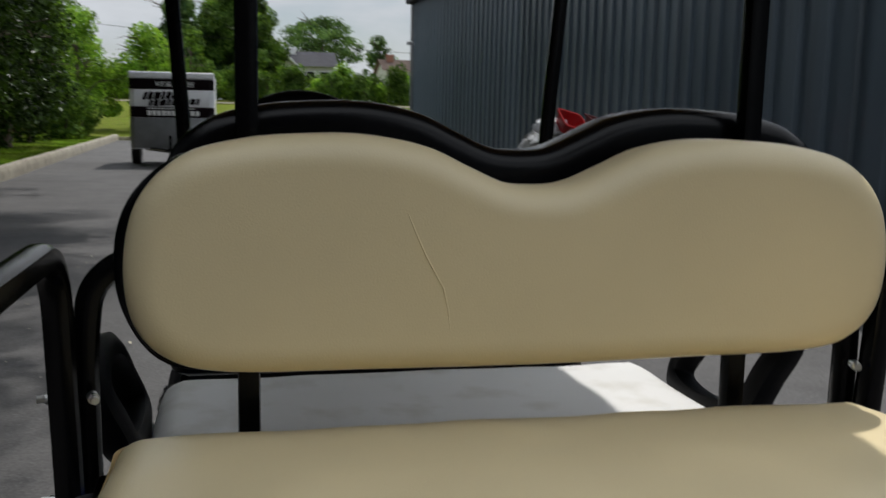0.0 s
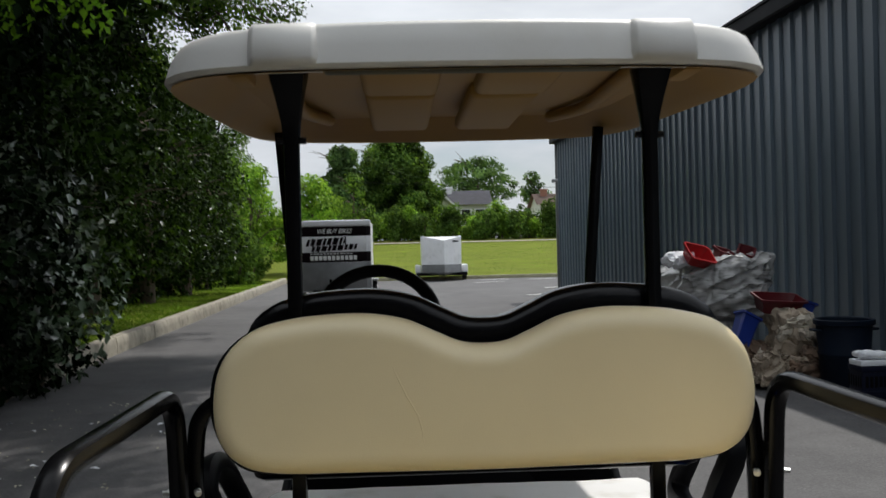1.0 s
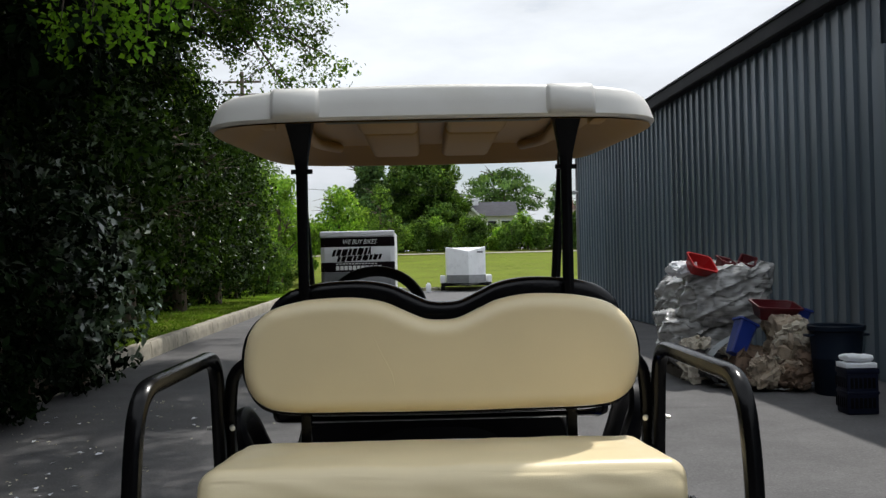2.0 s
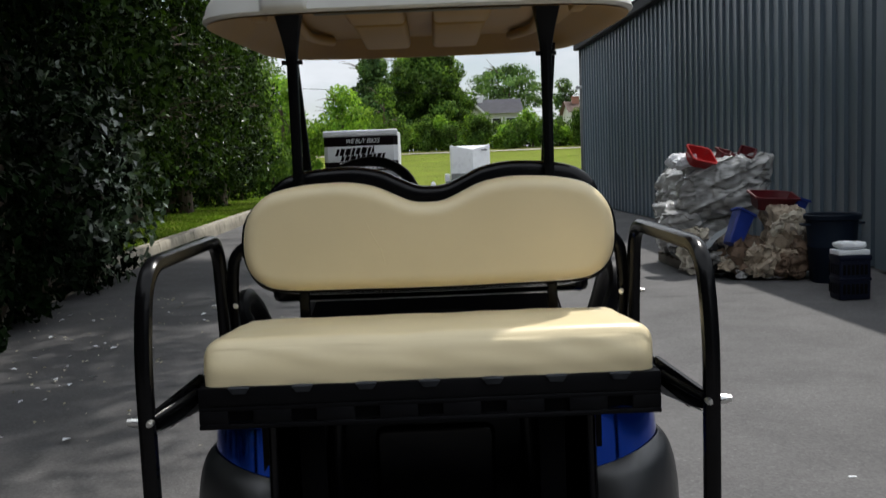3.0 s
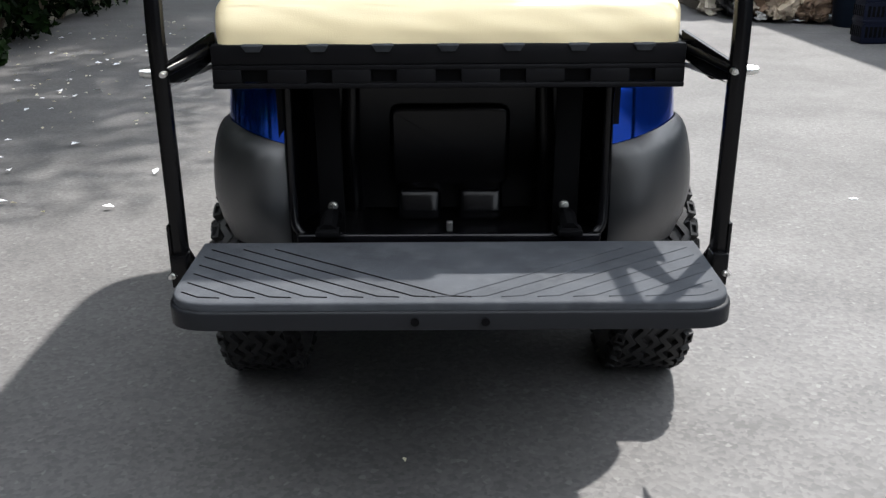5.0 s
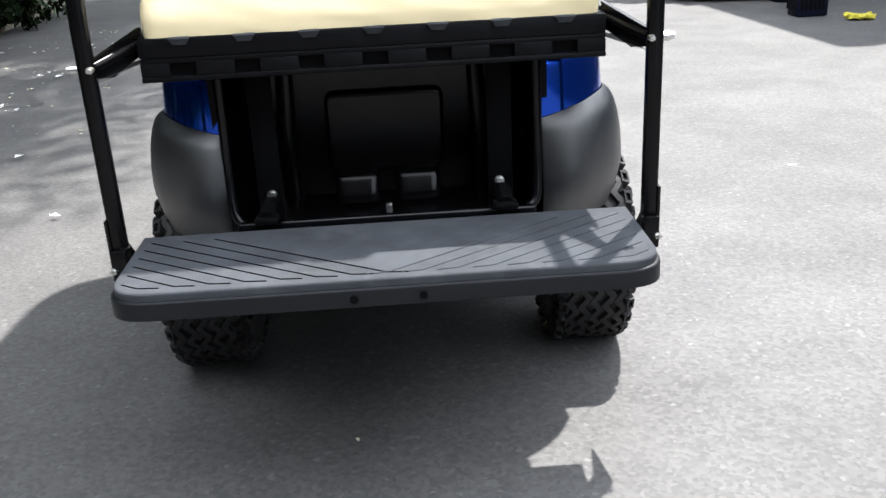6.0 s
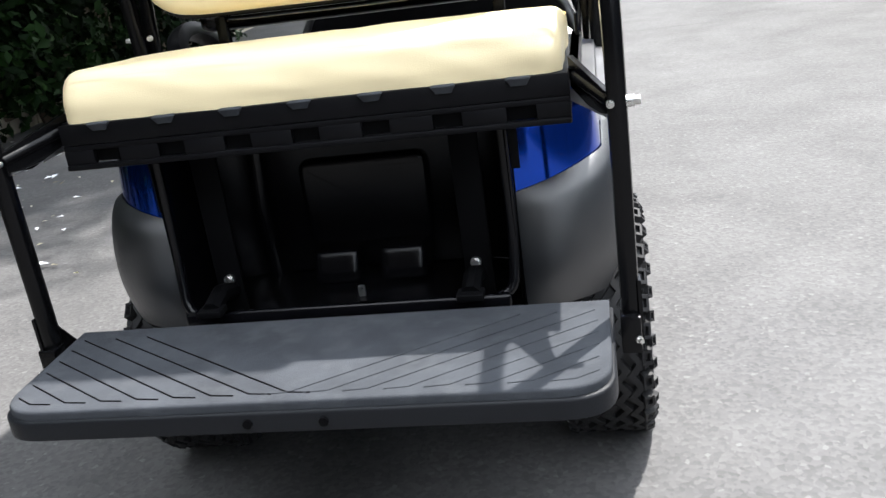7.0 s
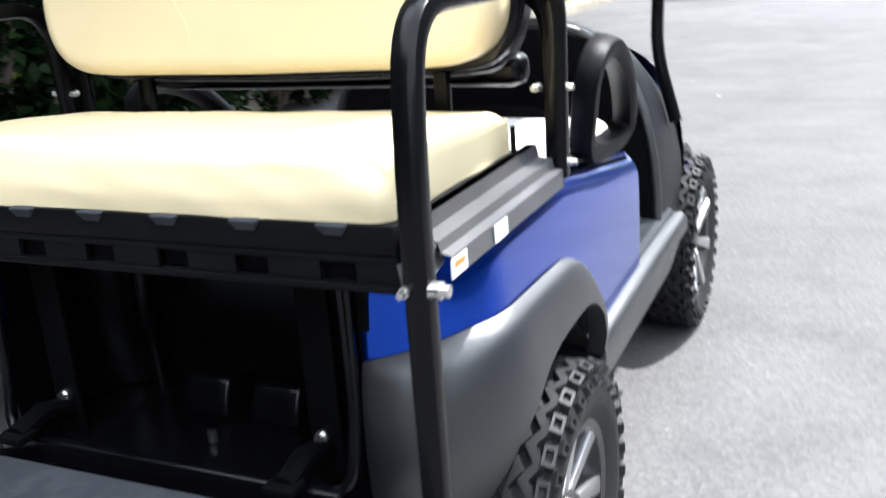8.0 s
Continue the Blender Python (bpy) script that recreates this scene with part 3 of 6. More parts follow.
for dx, dz in ((-0.13, 0.0), (0.07, 0.035)):
    bm = bmesh.new()
    rod(bm, (wall_x(FAR) + dx * 0.3, FAR - 0.08, 3.2), (wall_x(FAR) + dx, FAR - 0.14, 3.2 + dz), 0.018, n=8)
    rod(bm, (wall_x(FAR) + dx, FAR - 0.11, 3.21 + dz), (wall_x(FAR) + dx * 1.2, FAR - 0.24, 3.17 + dz), 0.040, 0.055, 14)
    part("head", bm, WHITE_PAINT, lamp)
# the end wall stands up above the eave as a parapet with a pale metal cap
parapet = thing("parapet", (6.0, FAR, 4.2), "grey ribbed parapet of the end wall with a pale metal cap", "parapet", kind="structure")
bm = bmesh.new()
x0 = wall_x(FAR) - 0.05
line = []
while x0 < 14:
    line += [(x0, 0.0), (x0 + 0.20, 0.0), (x0 + 0.225, 0.03), (x0 + 0.27, 0.03), (x0 + 0.295, 0.0)]
    x0 += 0.305
sheet(bm, [[(x, FAR - 0.06 - d, z) for x, d in line] for z in (4.15, 4.90)])
box(bm, (wall_x(FAR) - 0.05, FAR - 0.055, 4.15), (14.2, FAR + 0.05, 4.90))
part("panel", bm, SIDING, parapet)
bm = bmesh.new()
box(bm, (wall_x(FAR) - 0.10, FAR - 0.15, 4.88), (14.3, FAR + 0.10, 4.97), 0.012)
part("cap", bm, STEEL_GREY, parapet, "pale metal cap")
# corner trim
bm = bmesh.new()
box(bm, (wall_x(FAR) - 0.06, FAR - 0.03, 0.0), (wall_x(FAR) + 0.12, FAR + 0.05, 4.2), 0.008)
part("corner_trim", bm, STEEL_GREY, wall)

# the lot is closed behind the camera
# added dark wall, unseen, cuts sky light and reflections from behind
bm = bmesh.new()
box(bm, (-14, -4.3, -0.05), (1.6, -4.0, 6.5), 0.02)
solo("light_block_wall", bm, BLOCKER_DARK, "plain dark wall added unseen behind the camera to block sky light", "wall", kind="structure")
bm = bmesh.new()
box(bm, (1.6, -22.3, -0.05), (14, -22, 4.5), 0.02)
solo("wall_yard", bm, SIDING, "plain grey wall at the end of the yard", "wall", kind="structure")

# ---- golf cart ----
cart = thing("golf_cart", (0, 4.2, 0), "lifted blue golf cart with tan seats and rear bench on asphalt", "golf cart")
MIRROR = Matrix.Diagonal((-1, 1, 1, 1))


def both(name, build, mat, label="", parent=None, sharp=38, shift=0.0):
    """The same part on either side of the cart."""
    made = []
    for flip in (False, True):
        bm = bmesh.new()
        build(bm)
        if flip:
            bmesh.ops.transform(bm, matrix=MIRROR, verts=bm.verts[:])
            bmesh.ops.reverse_faces(bm, faces=bm.faces[:])
        bmesh.ops.translate(bm, verts=bm.verts[:], vec=(shift, 0, 0))
        made.append(part(name, bm, mat, parent or cart, label, sharp))
    return made


def bolts(places, r=0.0062, parent=None):
    """Hex bolt heads on washers: (place, direction)."""
    for p, d in places:
        bm = bmesh.new()
        p, d = Vector(p), Vector(d).normalized()
        rod(bm, p - d * 0.012, p + d * 0.002, r * 1.35, n=14)
        rod(bm, p + d * 0.002, p + d * 0.011, r, n=6)
        part("bolt", bm, ZINC, parent or cart, "zinc bolt")


# rear bench cushion
bm = bmesh.new()
rounded(bm, (-0.472, 3.105, 0.868), (0.472, 3.56, 1.0), 0.034, 40, 0.004, 9)
for v in bm.verts:                                  # crown the seat and draw its front in
    u = 1 - (v.co.x / 0.472) ** 4
    if v.co.z > 0.96:
        f = min(1, max(0, (v.co.y - 3.105) / 0.455))
        v.co.z += 0.010 * u * math.sin(math.pi * f) - 0.030 * f
    lean = min(1, max(0, (v.co.z - 0.925) / 0.07))
    v.co.y += 0.020 * lean * lean * (3 - 2 * lean) * max(0, 1 - (v.co.y - 3.105) / 0.2)
    v.co.y += 0.0035 * noise.noise((v.co.x * 11 + v.co.z * 20, 3.0, v.co.z * 26)) * (1 if v.co.y < 3.125 else 0)
    v.co.z += 0.0022 * noise.noise((v.co.x * 18, v.co.y * 5, v.co.z * 30)) * (1 if v.co.y < 3.13 else 0.2)
part("seat_cushion", bm, VINYL, cart, "smooth tan vinyl bench cushion", 60)

# folded tread plate under the cushion
bm = bmesh.new()
box(bm, (-0.480, 3.099, 0.866), (0.480, 3.56, 0.9065), 0.004)
part("seat_base", bm, BLACK_PLASTIC, cart)
plate = bmesh.new()
box(plate, (-0.480, 3.10, 0.855), (0.480, 3.112, 0.866), 0.003)
box(plate, (-0.480, 3.096, 0.818), (0.480, 3.114, 0.829), 0.003)
CLIPS = [-0.394 + 0.1313 * i for i in range(7)]
edges = [-0.480] + [c + s * 0.026 for c in CLIPS for s in (-1, 1)] + [0.480]
for a, b in zip(edges[::2], edges[1::2]):
    box(plate, (a, 3.10, 0.828), (b, 3.112, 0.856), 0.002)
box(plate, (-0.478, 3.15, 0.822), (0.478, 3.38, 0.834), 0.003)
plate = part("tread_plate", plate, BLACK_PLASTIC, cart, "slotted black plastic tread plate")
# black sheet in place of the shade inside the slots
bm = bmesh.new()
box(bm, (-0.472, 3.116, 0.829), (0.472, 3.122, 0.856))
part("slot_shade", bm, STRAP, plate)
for c in CLIPS:
    bm = bmesh.new()
    got = box(bm, (c - 0.022, 3.090, 0.892), (c + 0.022, 3.106, 0.9075), 0.003)
    for v in got:
        if v.co.z < 0.899:
            v.co.x = c + (v.co.x - c) * 0.7
            v.co.y += 0.004
    part("clip", bm, STEP, plate)

# backrests
HALF = [(0.0, 1.252), (0.04, 1.256), (0.085, 1.275), (0.135, 1.297), (0.20, 1.309), (0.27, 1.309), (0.34, 1.302), (0.403, 1.283), (0.448, 1.237), (0.464, 1.170), (0.456, 1.104), (0.420, 1.062), (0.355, 1.045), (0.20, 1.042)]


def back_outline(grow_top=0.0, grow_bottom=0.0, grow_side=0.0):
    pts = [(x * (1 + grow_side / 0.46), z + (grow_top if z > 1.17 else -grow_bottom if z < 1.1 else 0)) for x, z in HALF]
    line = spline(pts + [(0.0, 1.040 - grow_bottom)] + [(-x, z) for x, z in pts[:0:-1]], 5)
    return [p + Vector((0.008, 0)) for p in line]


bm = bmesh.new()
pad(bm, back_outline(), 3.575, 3.50, 0.034, 7)
part("rear_backrest", bm, VINYL, cart, "tan vinyl rear backrest with a dipped top", 50)
bm = bmesh.new()
pad(bm, back_outline(-0.006, 0.014, 0.016), 3.60, 3.574, 0.01, 3)
part("backing_plate", bm, SHELL_PLASTIC, cart, sharp=50)
bm = bmesh.new()
pad(bm, [p + Vector((0.010, 0)) for p in back_outline(0.038, 0.030, -0.014)], 3.700, 3.638, 0.022, 5)
part("seat_shell", bm, SHELL_PLASTIC, cart, "glossy black shell of the front seat back", 50)
bm = bmesh.new()
pad(bm, back_outline(0.020, 0.035, -0.03), 3.7015, 3.79, 0.034, 6)
part("front_backrest", bm, VINYL, cart, sharp=50)
bm = bmesh.new()
rounded(bm, (-0.425, 3.715, 0.984), (0.437, 3.775, 1.045), 0.022, 10)
part("shell_foot", bm, SHELL_PLASTIC, cart, sharp=50)
# a long crease in the vinyl
bm = bmesh.new()
tube(bm, [(-0.153, 3.5012, 1.226), (-0.142, 3.5002, 1.20), (-0.131, 3.4998, 1.176), (-0.111, 3.4998, 1.14), (-0.105, 3.5005, 1.115), (-0.102, 3.5014, 1.088)], 0.0013, 6)
part("crease", bm, VINYL, cart)

# front bench
bm = bmesh.new()
rounded(bm, (-0.475, 3.74, 0.72), (0.475, 4.24, 0.845), 0.045, 16, 0.004, 8)
part("front_seat", bm, VINYL_PALE, cart, "pale dusty vinyl front bench", 60)
bm = bmesh.new()
box(bm, (-0.46, 3.62, 0.46), (0.46, 4.20, 0.73), 0.02)
part("seat_pod", bm, BLACK_PLASTIC, cart)

# roof struts
both("rear_strut", lambda bm: tube(bm, [(0.324, 3.62, 0.70), (0.324, 3.62, 1.40), (0.324, 3.62, 1.61), (0.324, 3.618, 1.65), (0.325, 3.616, 1.69), (0.326, 3.612, 1.73), (0.326, 3.61, 1.765)], [0.0135, 0.0135, 0.0140, 0.0175, 0.025, 0.034, 0.038], 12, 5), BLACK_STEEL)
both("front_strut", lambda bm: tube(bm, fillet([(0.505, 4.85, 0.72), (0.449, 4.85, 0.92), (0.462, 4.85, 1.30), (0.497, 4.84, 1.79)], 0.08), 0.017, 12, 5), BLACK_STEEL)

for s in (-1, 1):
    bm = bmesh.new()
    rod(bm, (s * 0.324 - 0.026, 3.62, 1.618), (s * 0.324 + 0.026, 3.62, 1.618), 0.006, n=8)
    part("strut_bolt", bm, BLACK_STEEL, cart)

# roof
ROOF_Y0, ROOF_Y1, ROOF_X = 3.525, 5.0, 0.583


def roof_ring(grow, z, n=96):
    """A rounded-rectangle ring that bows a little at the rear and front."""
    out = []
    for i in range(n):
        a = 2 * math.pi * i / n
        c, s = math.cos(a), math.sin(a)
        k = (abs(c) ** 6 + abs(s) ** 6) ** (-1 / 6)
        x, y = c * k, s * k
        px = (ROOF_X + grow) * x - 0.016 * x ** 3 * min(1.0, max(0.0, (z - 1.733) / 0.06))
        mid, half = (ROOF_Y0 + ROOF_Y1) / 2, (ROOF_Y1 - ROOF_Y0) / 2 + grow
        py = mid + half * y
        py += -0.03 * (1 - x * x) * min(0, y) * -1 + 0.05 * (1 - x * x) * max(0, y)
        out.append(Vector((px, py, z + 0.012 * (1 - x * x) * (z > 1.77) + 0.036 * (py - ROOF_Y0))))
    return out


bm = bmesh.new()
prof = [(-0.075, 1.792), (-0.028, 1.742), (-0.014, 1.725), (-0.003, 1.726), (0.004, 1.733), (0.000, 1.764), (-0.008, 1.785), (-0.016, 1.793), (-0.035, 1.797), (-0.12, 1.804)]
rings = [[bm.verts.new(p) for p in roof_ring(g, z)] for g, z in prof]
n = len(rings[0])
for a, b in zip(rings, rings[1:]):
    for j in range(n):
        bm.faces.new((a[j], a[(j + 1) % n], b[(j + 1) % n], b[j]))
bm.faces.new(rings[-1]), bm.faces.new(rings[0][::-1])
bmesh.ops.recalc_face_normals(bm, faces=bm.faces[:])
roof = part("roof", bm, ROOF_TAN, cart, "off-white moulded plastic roof with a rolled lip", 45)
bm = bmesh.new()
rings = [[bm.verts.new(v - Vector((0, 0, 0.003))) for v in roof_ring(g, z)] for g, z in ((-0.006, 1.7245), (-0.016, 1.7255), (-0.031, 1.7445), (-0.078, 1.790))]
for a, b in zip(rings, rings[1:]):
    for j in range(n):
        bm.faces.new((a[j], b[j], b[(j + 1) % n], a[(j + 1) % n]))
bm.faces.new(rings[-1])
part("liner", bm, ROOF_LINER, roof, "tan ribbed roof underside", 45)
# strut housings moulded into the lip
for x in (-0.322, 0.322):
    bm = bmesh.new()
    rows = []
    for dx, d in ((-0.060, -0.004), (-0.052, 0.015), (-0.047, 0.020), (0.047, 0.020), (0.052, 0.015), (0.060, -0.004)):
        w = 1 - 0.07 * (x + dx) ** 2 / 0.31
        rows.append([(x + dx, yv - d * f - 0.03 * (1 - ((x + dx) / ROOF_X) ** 2), z + 0.004 * w) for yv, z, f in ((3.60, 1.727, 0.2), (3.530, 1.727, 0.9), (3.524, 1.738, 1.0), (3.530, 1.768, 1.0), (3.540, 1.788, 1.0), (3.554, 1.799, 1.0), (3.63, 1.809, 0.3))])
    sheet(bm, rows)
    part("strut_housing", bm, ROOF_TAN, roof, sharp=70)
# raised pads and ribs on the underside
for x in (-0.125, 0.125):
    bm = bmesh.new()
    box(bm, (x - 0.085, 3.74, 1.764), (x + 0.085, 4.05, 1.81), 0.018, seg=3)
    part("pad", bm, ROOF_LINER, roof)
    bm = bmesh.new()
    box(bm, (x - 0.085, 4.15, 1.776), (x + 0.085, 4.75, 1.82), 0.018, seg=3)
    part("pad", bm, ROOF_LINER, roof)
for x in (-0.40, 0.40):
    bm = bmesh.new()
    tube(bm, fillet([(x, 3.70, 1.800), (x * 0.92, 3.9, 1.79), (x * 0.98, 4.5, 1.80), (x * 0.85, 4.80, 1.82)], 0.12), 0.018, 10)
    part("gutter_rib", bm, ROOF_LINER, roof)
bm = bmesh.new()
box(bm, (-0.26, 3.560, 1.7265), (0.26, 3.585, 1.79), 0.006)
part("cross_bar", bm, material("olive_brace", (0.10, 0.095, 0.06), 0.6), roof)
for x in (-0.43, 0.43):
    bm = bmesh.new()
    box(bm, (x - 0.02, 3.68, 1.745), (x + 0.02, 3.80, 1.79), 0.008)
    part("bracket", bm, ROOF_LINER, roof)

# rear grab rails
def rail(bm):
    tube(bm, fillet([(0.555, 3.006, 0.44), (0.556, 3.004, 1.00), (0.550, 3.034, 1.168), (0.538, 3.60, 1.176), (0.531, 3.615, 0.85)], 0.085, 7), 0.0165, 14, 3.2)


both("grab_rail", rail, BLACK_STEEL, "gloss black square-tube grab rail")
both("hip_rail", lambda bm: tube(bm, fillet([(0.514, 3.645, 0.84), (0.516, 3.645, 1.04), (0.506, 3.645, 1.135), (0.43, 3.645, 1.168)], 0.12, 7), 0.0155, 12, 3), BLACK_STEEL)


def gusset(bm):
    vs = [bm.verts.new(p) for p in ((0.575, 2.99, 0.44), (0.575, 2.99, 0.56), (0.575, 3.02, 0.56), (0.560, 3.11, 0.44))]
    us = [bm.verts.new(v.co - Vector((0.006, 0, 0))) for v in vs]
    bm.faces.new(vs), bm.faces.new(us[::-1])
    for i in range(4):
        bm.faces.new((vs[i], us[i], us[(i + 1) % 4], vs[(i + 1) % 4]))
    box(bm, (0.536, 2.974, 0.43), (0.571, 3.012, 0.50), 0.003)


both("post_socket", gusset, BLACK_STEEL)


def arm_bracket(bm):
    # a tapered gusset plate from the bench corner back to the rail, its edge folded
    ring = [(0.479, 3.150, 0.925), (0.541, 3.000, 0.884), (0.544, 2.996, 0.850), (0.520, 3.050, 0.842), (0.481, 3.140, 0.872)]
    near = [bm.verts.new(p) for p in ring]
    far = [bm.verts.new((x + 0.009, y + 0.004, z)) for x, y, z in ring]
    bm.faces.new(near), bm.faces.new(far[::-1])
    for i in range(5):
        bm.faces.new((near[i], far[i], far[(i + 1) % 5], near[(i + 1) % 5]))
    bmesh.ops.recalc_face_normals(bm, faces=bm.faces[:])
    rod(bm, (0.490, 3.128, 0.892), (0.545, 3.006, 0.870), 0.011, n=10)


both("arm_bracket", arm_bracket, BLACK_STEEL)


def bracket_plate(bm):
    sheet(bm, [[(0.478, 3.20, 0.858), (0.478, 3.10, 0.858)], [(0.525, 3.14, 0.852), (0.541, 3.0, 0.842)]])
    bmesh.ops.solidify(bm, geom=bm.faces[:], thickness=0.003)


both("bracket_plate", bracket_plate, STEEL_GREY, "bare grey steel plate")
side_bolts = []
for s in (-1, 1):
    side_bolts += [((s * 0.516, 3.118, 0.876), (s * 0.2, -1, 0)), ((s * 0.508, 3.128, 0.888), (s * 0.2, -1, 0)), ((s * 0.545, 2.985, 0.868), (0, -1, 0)), ((s * 0.582, 3.0, 0.868), (s, 0, 0)),
                   ((s * 0.50, 3.598, 1.0), (-s * 0.3, -1, 0)), ((s * 0.552, 3.605, 1.0), (s, -0.2, 0)), ((s * 0.552, 3.61, 0.875), (s, 0, 0)),
                   ((s * 0.566, 2.972, 0.458), (s * 0.4, -1, 0))]
bolts([b for b in side_bolts if abs(b[0][0]) != 0.582], 0.0048)
bolts([b for b in side_bolts if abs(b[0][0]) == 0.582], 0.0075)
bolts([((s * 0.262, 3.19, 0.842), (0, -1, 0)) for s in (-1, 1)] + [((s * 0.262, 3.215, 0.527), (0, -1, 0.1)) for s in (-1, 1)], 0.0082)
bolts([((s * 0.262, 3.208, 0.495), (0, -1, 0.3)) for s in (-1, 1)], 0.006)


# straps that carry the bench and the step
def strap(bm):
    box(bm, (0.237, 3.222, 0.45), (0.294, 3.232, 0.83), 0.003)
    tube(bm, [(0.262, 3.228, 0.50), (0.262, 3.16, 0.520), (0.262, 3.105, 0.506)], 0.018, 8, 5, flat=1.0)
    box(bm, (0.236, 3.085, 0.498), (0.288, 3.125, 0.512), 0.003)


both("strap", strap, STRAP)


# side rails between bench and body
def side_rail(bm):
    rows = [[(0.479, y, 0.906), (0.496, y, 0.906), (0.500, y, 0.886), (0.524, y, 0.882), (0.527, y, 0.868), (0.541, y, 0.864), (0.543, y, 0.836)] for y in (3.125, 3.3, 3.45, 3.60)]
    sheet(bm, rows)
    bmesh.ops.solidify(bm, geom=bm.faces[:], thickness=0.004)


both("side_rail", side_rail, STEEL_GREY, "grey steel side rail")
bm = bmesh.new()
box(bm, (0.5435, 3.115, 0.838), (0.5455, 3.165, 0.862))
label = part("sticker", bm, STICKER, cart, "small white warning sticker")
bm = bmesh.new()
box(bm, (0.5456, 3.125, 0.851), (0.5464, 3.155, 0.858))
part("print", bm, ORANGE, label)
bm = bmesh.new()
box(bm, (0.5435, 3.265, 0.838), (0.5455, 3.315, 0.862))
part("sticker", bm, STICKER, cart)
bm = bmesh.new()
rod(bm, (0.492, 3.50, 0.91), (0.492, 3.50, 0.955), 0.004)
part("pin", bm, BLACK_STEEL, cart)

# rear step
def step_outline(grow=0.0):
    pts = [(-0.525 - grow, 3.062), (-0.525 - grow, 2.738 - grow), (0.525 + grow, 2.738 - grow), (0.525 + grow, 3.062)]
    line = fillet([(p[0], p[1], 0) for p in pts], 0.085, 8)
    return [Vector((p.x, p.y)) for p in line]


flat = lambda p, d: (p.x, p.y, d)
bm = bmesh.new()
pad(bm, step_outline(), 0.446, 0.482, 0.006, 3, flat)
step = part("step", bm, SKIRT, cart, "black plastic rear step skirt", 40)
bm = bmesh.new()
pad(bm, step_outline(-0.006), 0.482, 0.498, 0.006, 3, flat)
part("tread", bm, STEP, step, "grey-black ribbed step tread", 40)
# left ribs are black in place of groove shade, right ones tread-coloured
for s in (-1, 1):
    for k in range(8):
        x0 = 0.463 - k * 0.066
        a = Vector((s * x0, 2.772, 0.4985))
        b = a + Vector((s * 0.36, 0.245, 0))
        if abs(b.x) > 0.498:
            b = a + (b - a) * ((0.498 - x0) / (abs(b.x) - x0))
        bm = bmesh.new()
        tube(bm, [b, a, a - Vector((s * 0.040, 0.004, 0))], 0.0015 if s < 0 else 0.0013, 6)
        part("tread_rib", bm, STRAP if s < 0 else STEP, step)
# black discs stand in for the shade inside the screw holes
for x in (-0.064, 0.064):
    bm = bmesh.new()
    rod(bm, (x, 2.7332, 0.463), (x, 2.745, 0.463), 0.008)
    part("screw_hole", bm, STRAP, step)


# ---- body shell: rear quarters ----
WHEEL_Y, WHEEL_R = 3.505, 0.273


def body_line(n=60):
    """The plan of the body from the bag well round the corner and forward: place and outward direction."""
    pts = [Vector((0.35, 3.195, 0))] + [Vector((0.522 - 0.16 + 0.16 * math.sin(a), 3.195 + 0.16 - 0.16 * math.cos(a), 0)) for a in (math.pi / 2 * k / 10 for k in range(11))]
    pts += [Vector((0.522, 3.355 + 0.895 * k / 34, 0)) for k in range(1, 35)]
    out = []
    for i, p in enumerate(pts):
        t = pts[min(i + 1, len(pts) - 1)] - pts[max(i - 1, 0)]
        t.normalize()
        out.append((p, Vector((t.y, -t.x, 0))))
    return out


def fender_top(p):
    """The upper edge of the fender: low at the rear, swelling over the wheel, then dropping."""
    y = p.y
    base = 0.672 + 0.040 * min(1, max(0, (p.x - 0.35) / 0.15))
    if p.x < 0.52 and y < 3.4:
        return base
    swell = base - 0.010 * min(1, max(0, (y - 3.33) / 0.25))
    if y < 3.58:
        return swell
    d = 1 - ((y - 3.58) / 0.265) ** 2
    return 0.44 + (swell - 0.44) * math.sqrt(d) if d > 0 else 0.0


def fender_low(p):
    if p.x < 0.49:
        return 0.44
    y = p.y
    if y < 3.28 or y > 3.785:
        return 0.44
    f = abs((y - 3.56) / (0.225 if y > 3.56 else 0.285))
    return 0.44 + (0.612 - 0.44) * max(0, 1 - f ** 3) ** 0.5


def fender(bm):
    rows = []
    for p, nrm in body_line():
        top, low = fender_top(p), fender_low(p)
        if top - low < 0.015:
            continue
        row = []
        for k in range(15):
            z = top + (low - top) * k / 14
            t = min(1, max(0, (top - z) / 0.17))
            o = 0.047 * math.sqrt(max(0, 1 - (1 - t) ** 2)) - 0.004 - 1.6 * max(0, 0.56 - z) ** 2
            if p.x < 0.40:                               # turn in to the bag well
                o *= 0.35 + 0.65 * (p.x - 0.35) / 0.05
            row.append(p + nrm * o + Vector((0, 0, z)))
        row.append(row[-1] - nrm * 0.035 + Vector((0, 0, 0.004)))
        rows.append(row)
    sheet(bm, rows)


both("fender", fender, FENDER, "charcoal textured plastic wheel-arch fender", sharp=60, shift=0.009)


def quarter(bm):
    rows = []
    for p, nrm in body_line():
        top = fender_top(p)
        low = max(0.40 if p.y > 3.80 else 0.0, (top - 0.012) if top > 0.42 else 0.40)
        row = []
        for k in range(17):
            top_z = 0.838 - 0.030 * min(1, max(0, (p.y - 3.68) / 0.2)) - 0.055 * min(1, max(0, (p.y - 3.88) / 0.36))
            z = low + (top_z - low) * k / 16
            s = max(0, (z - 0.62) / 0.25)
            o = -0.004 - 0.020 * s * s - 0.026 * max(0.0, (z - top_z + 0.045) / 0.045) ** 2
            row.append(p + nrm * o + Vector((0, 0, z)))
        row.append(row[-1] - nrm * 0.03 + Vector((0, 0, 0.004)))
        rows.append(row)
    sheet(bm, rows)


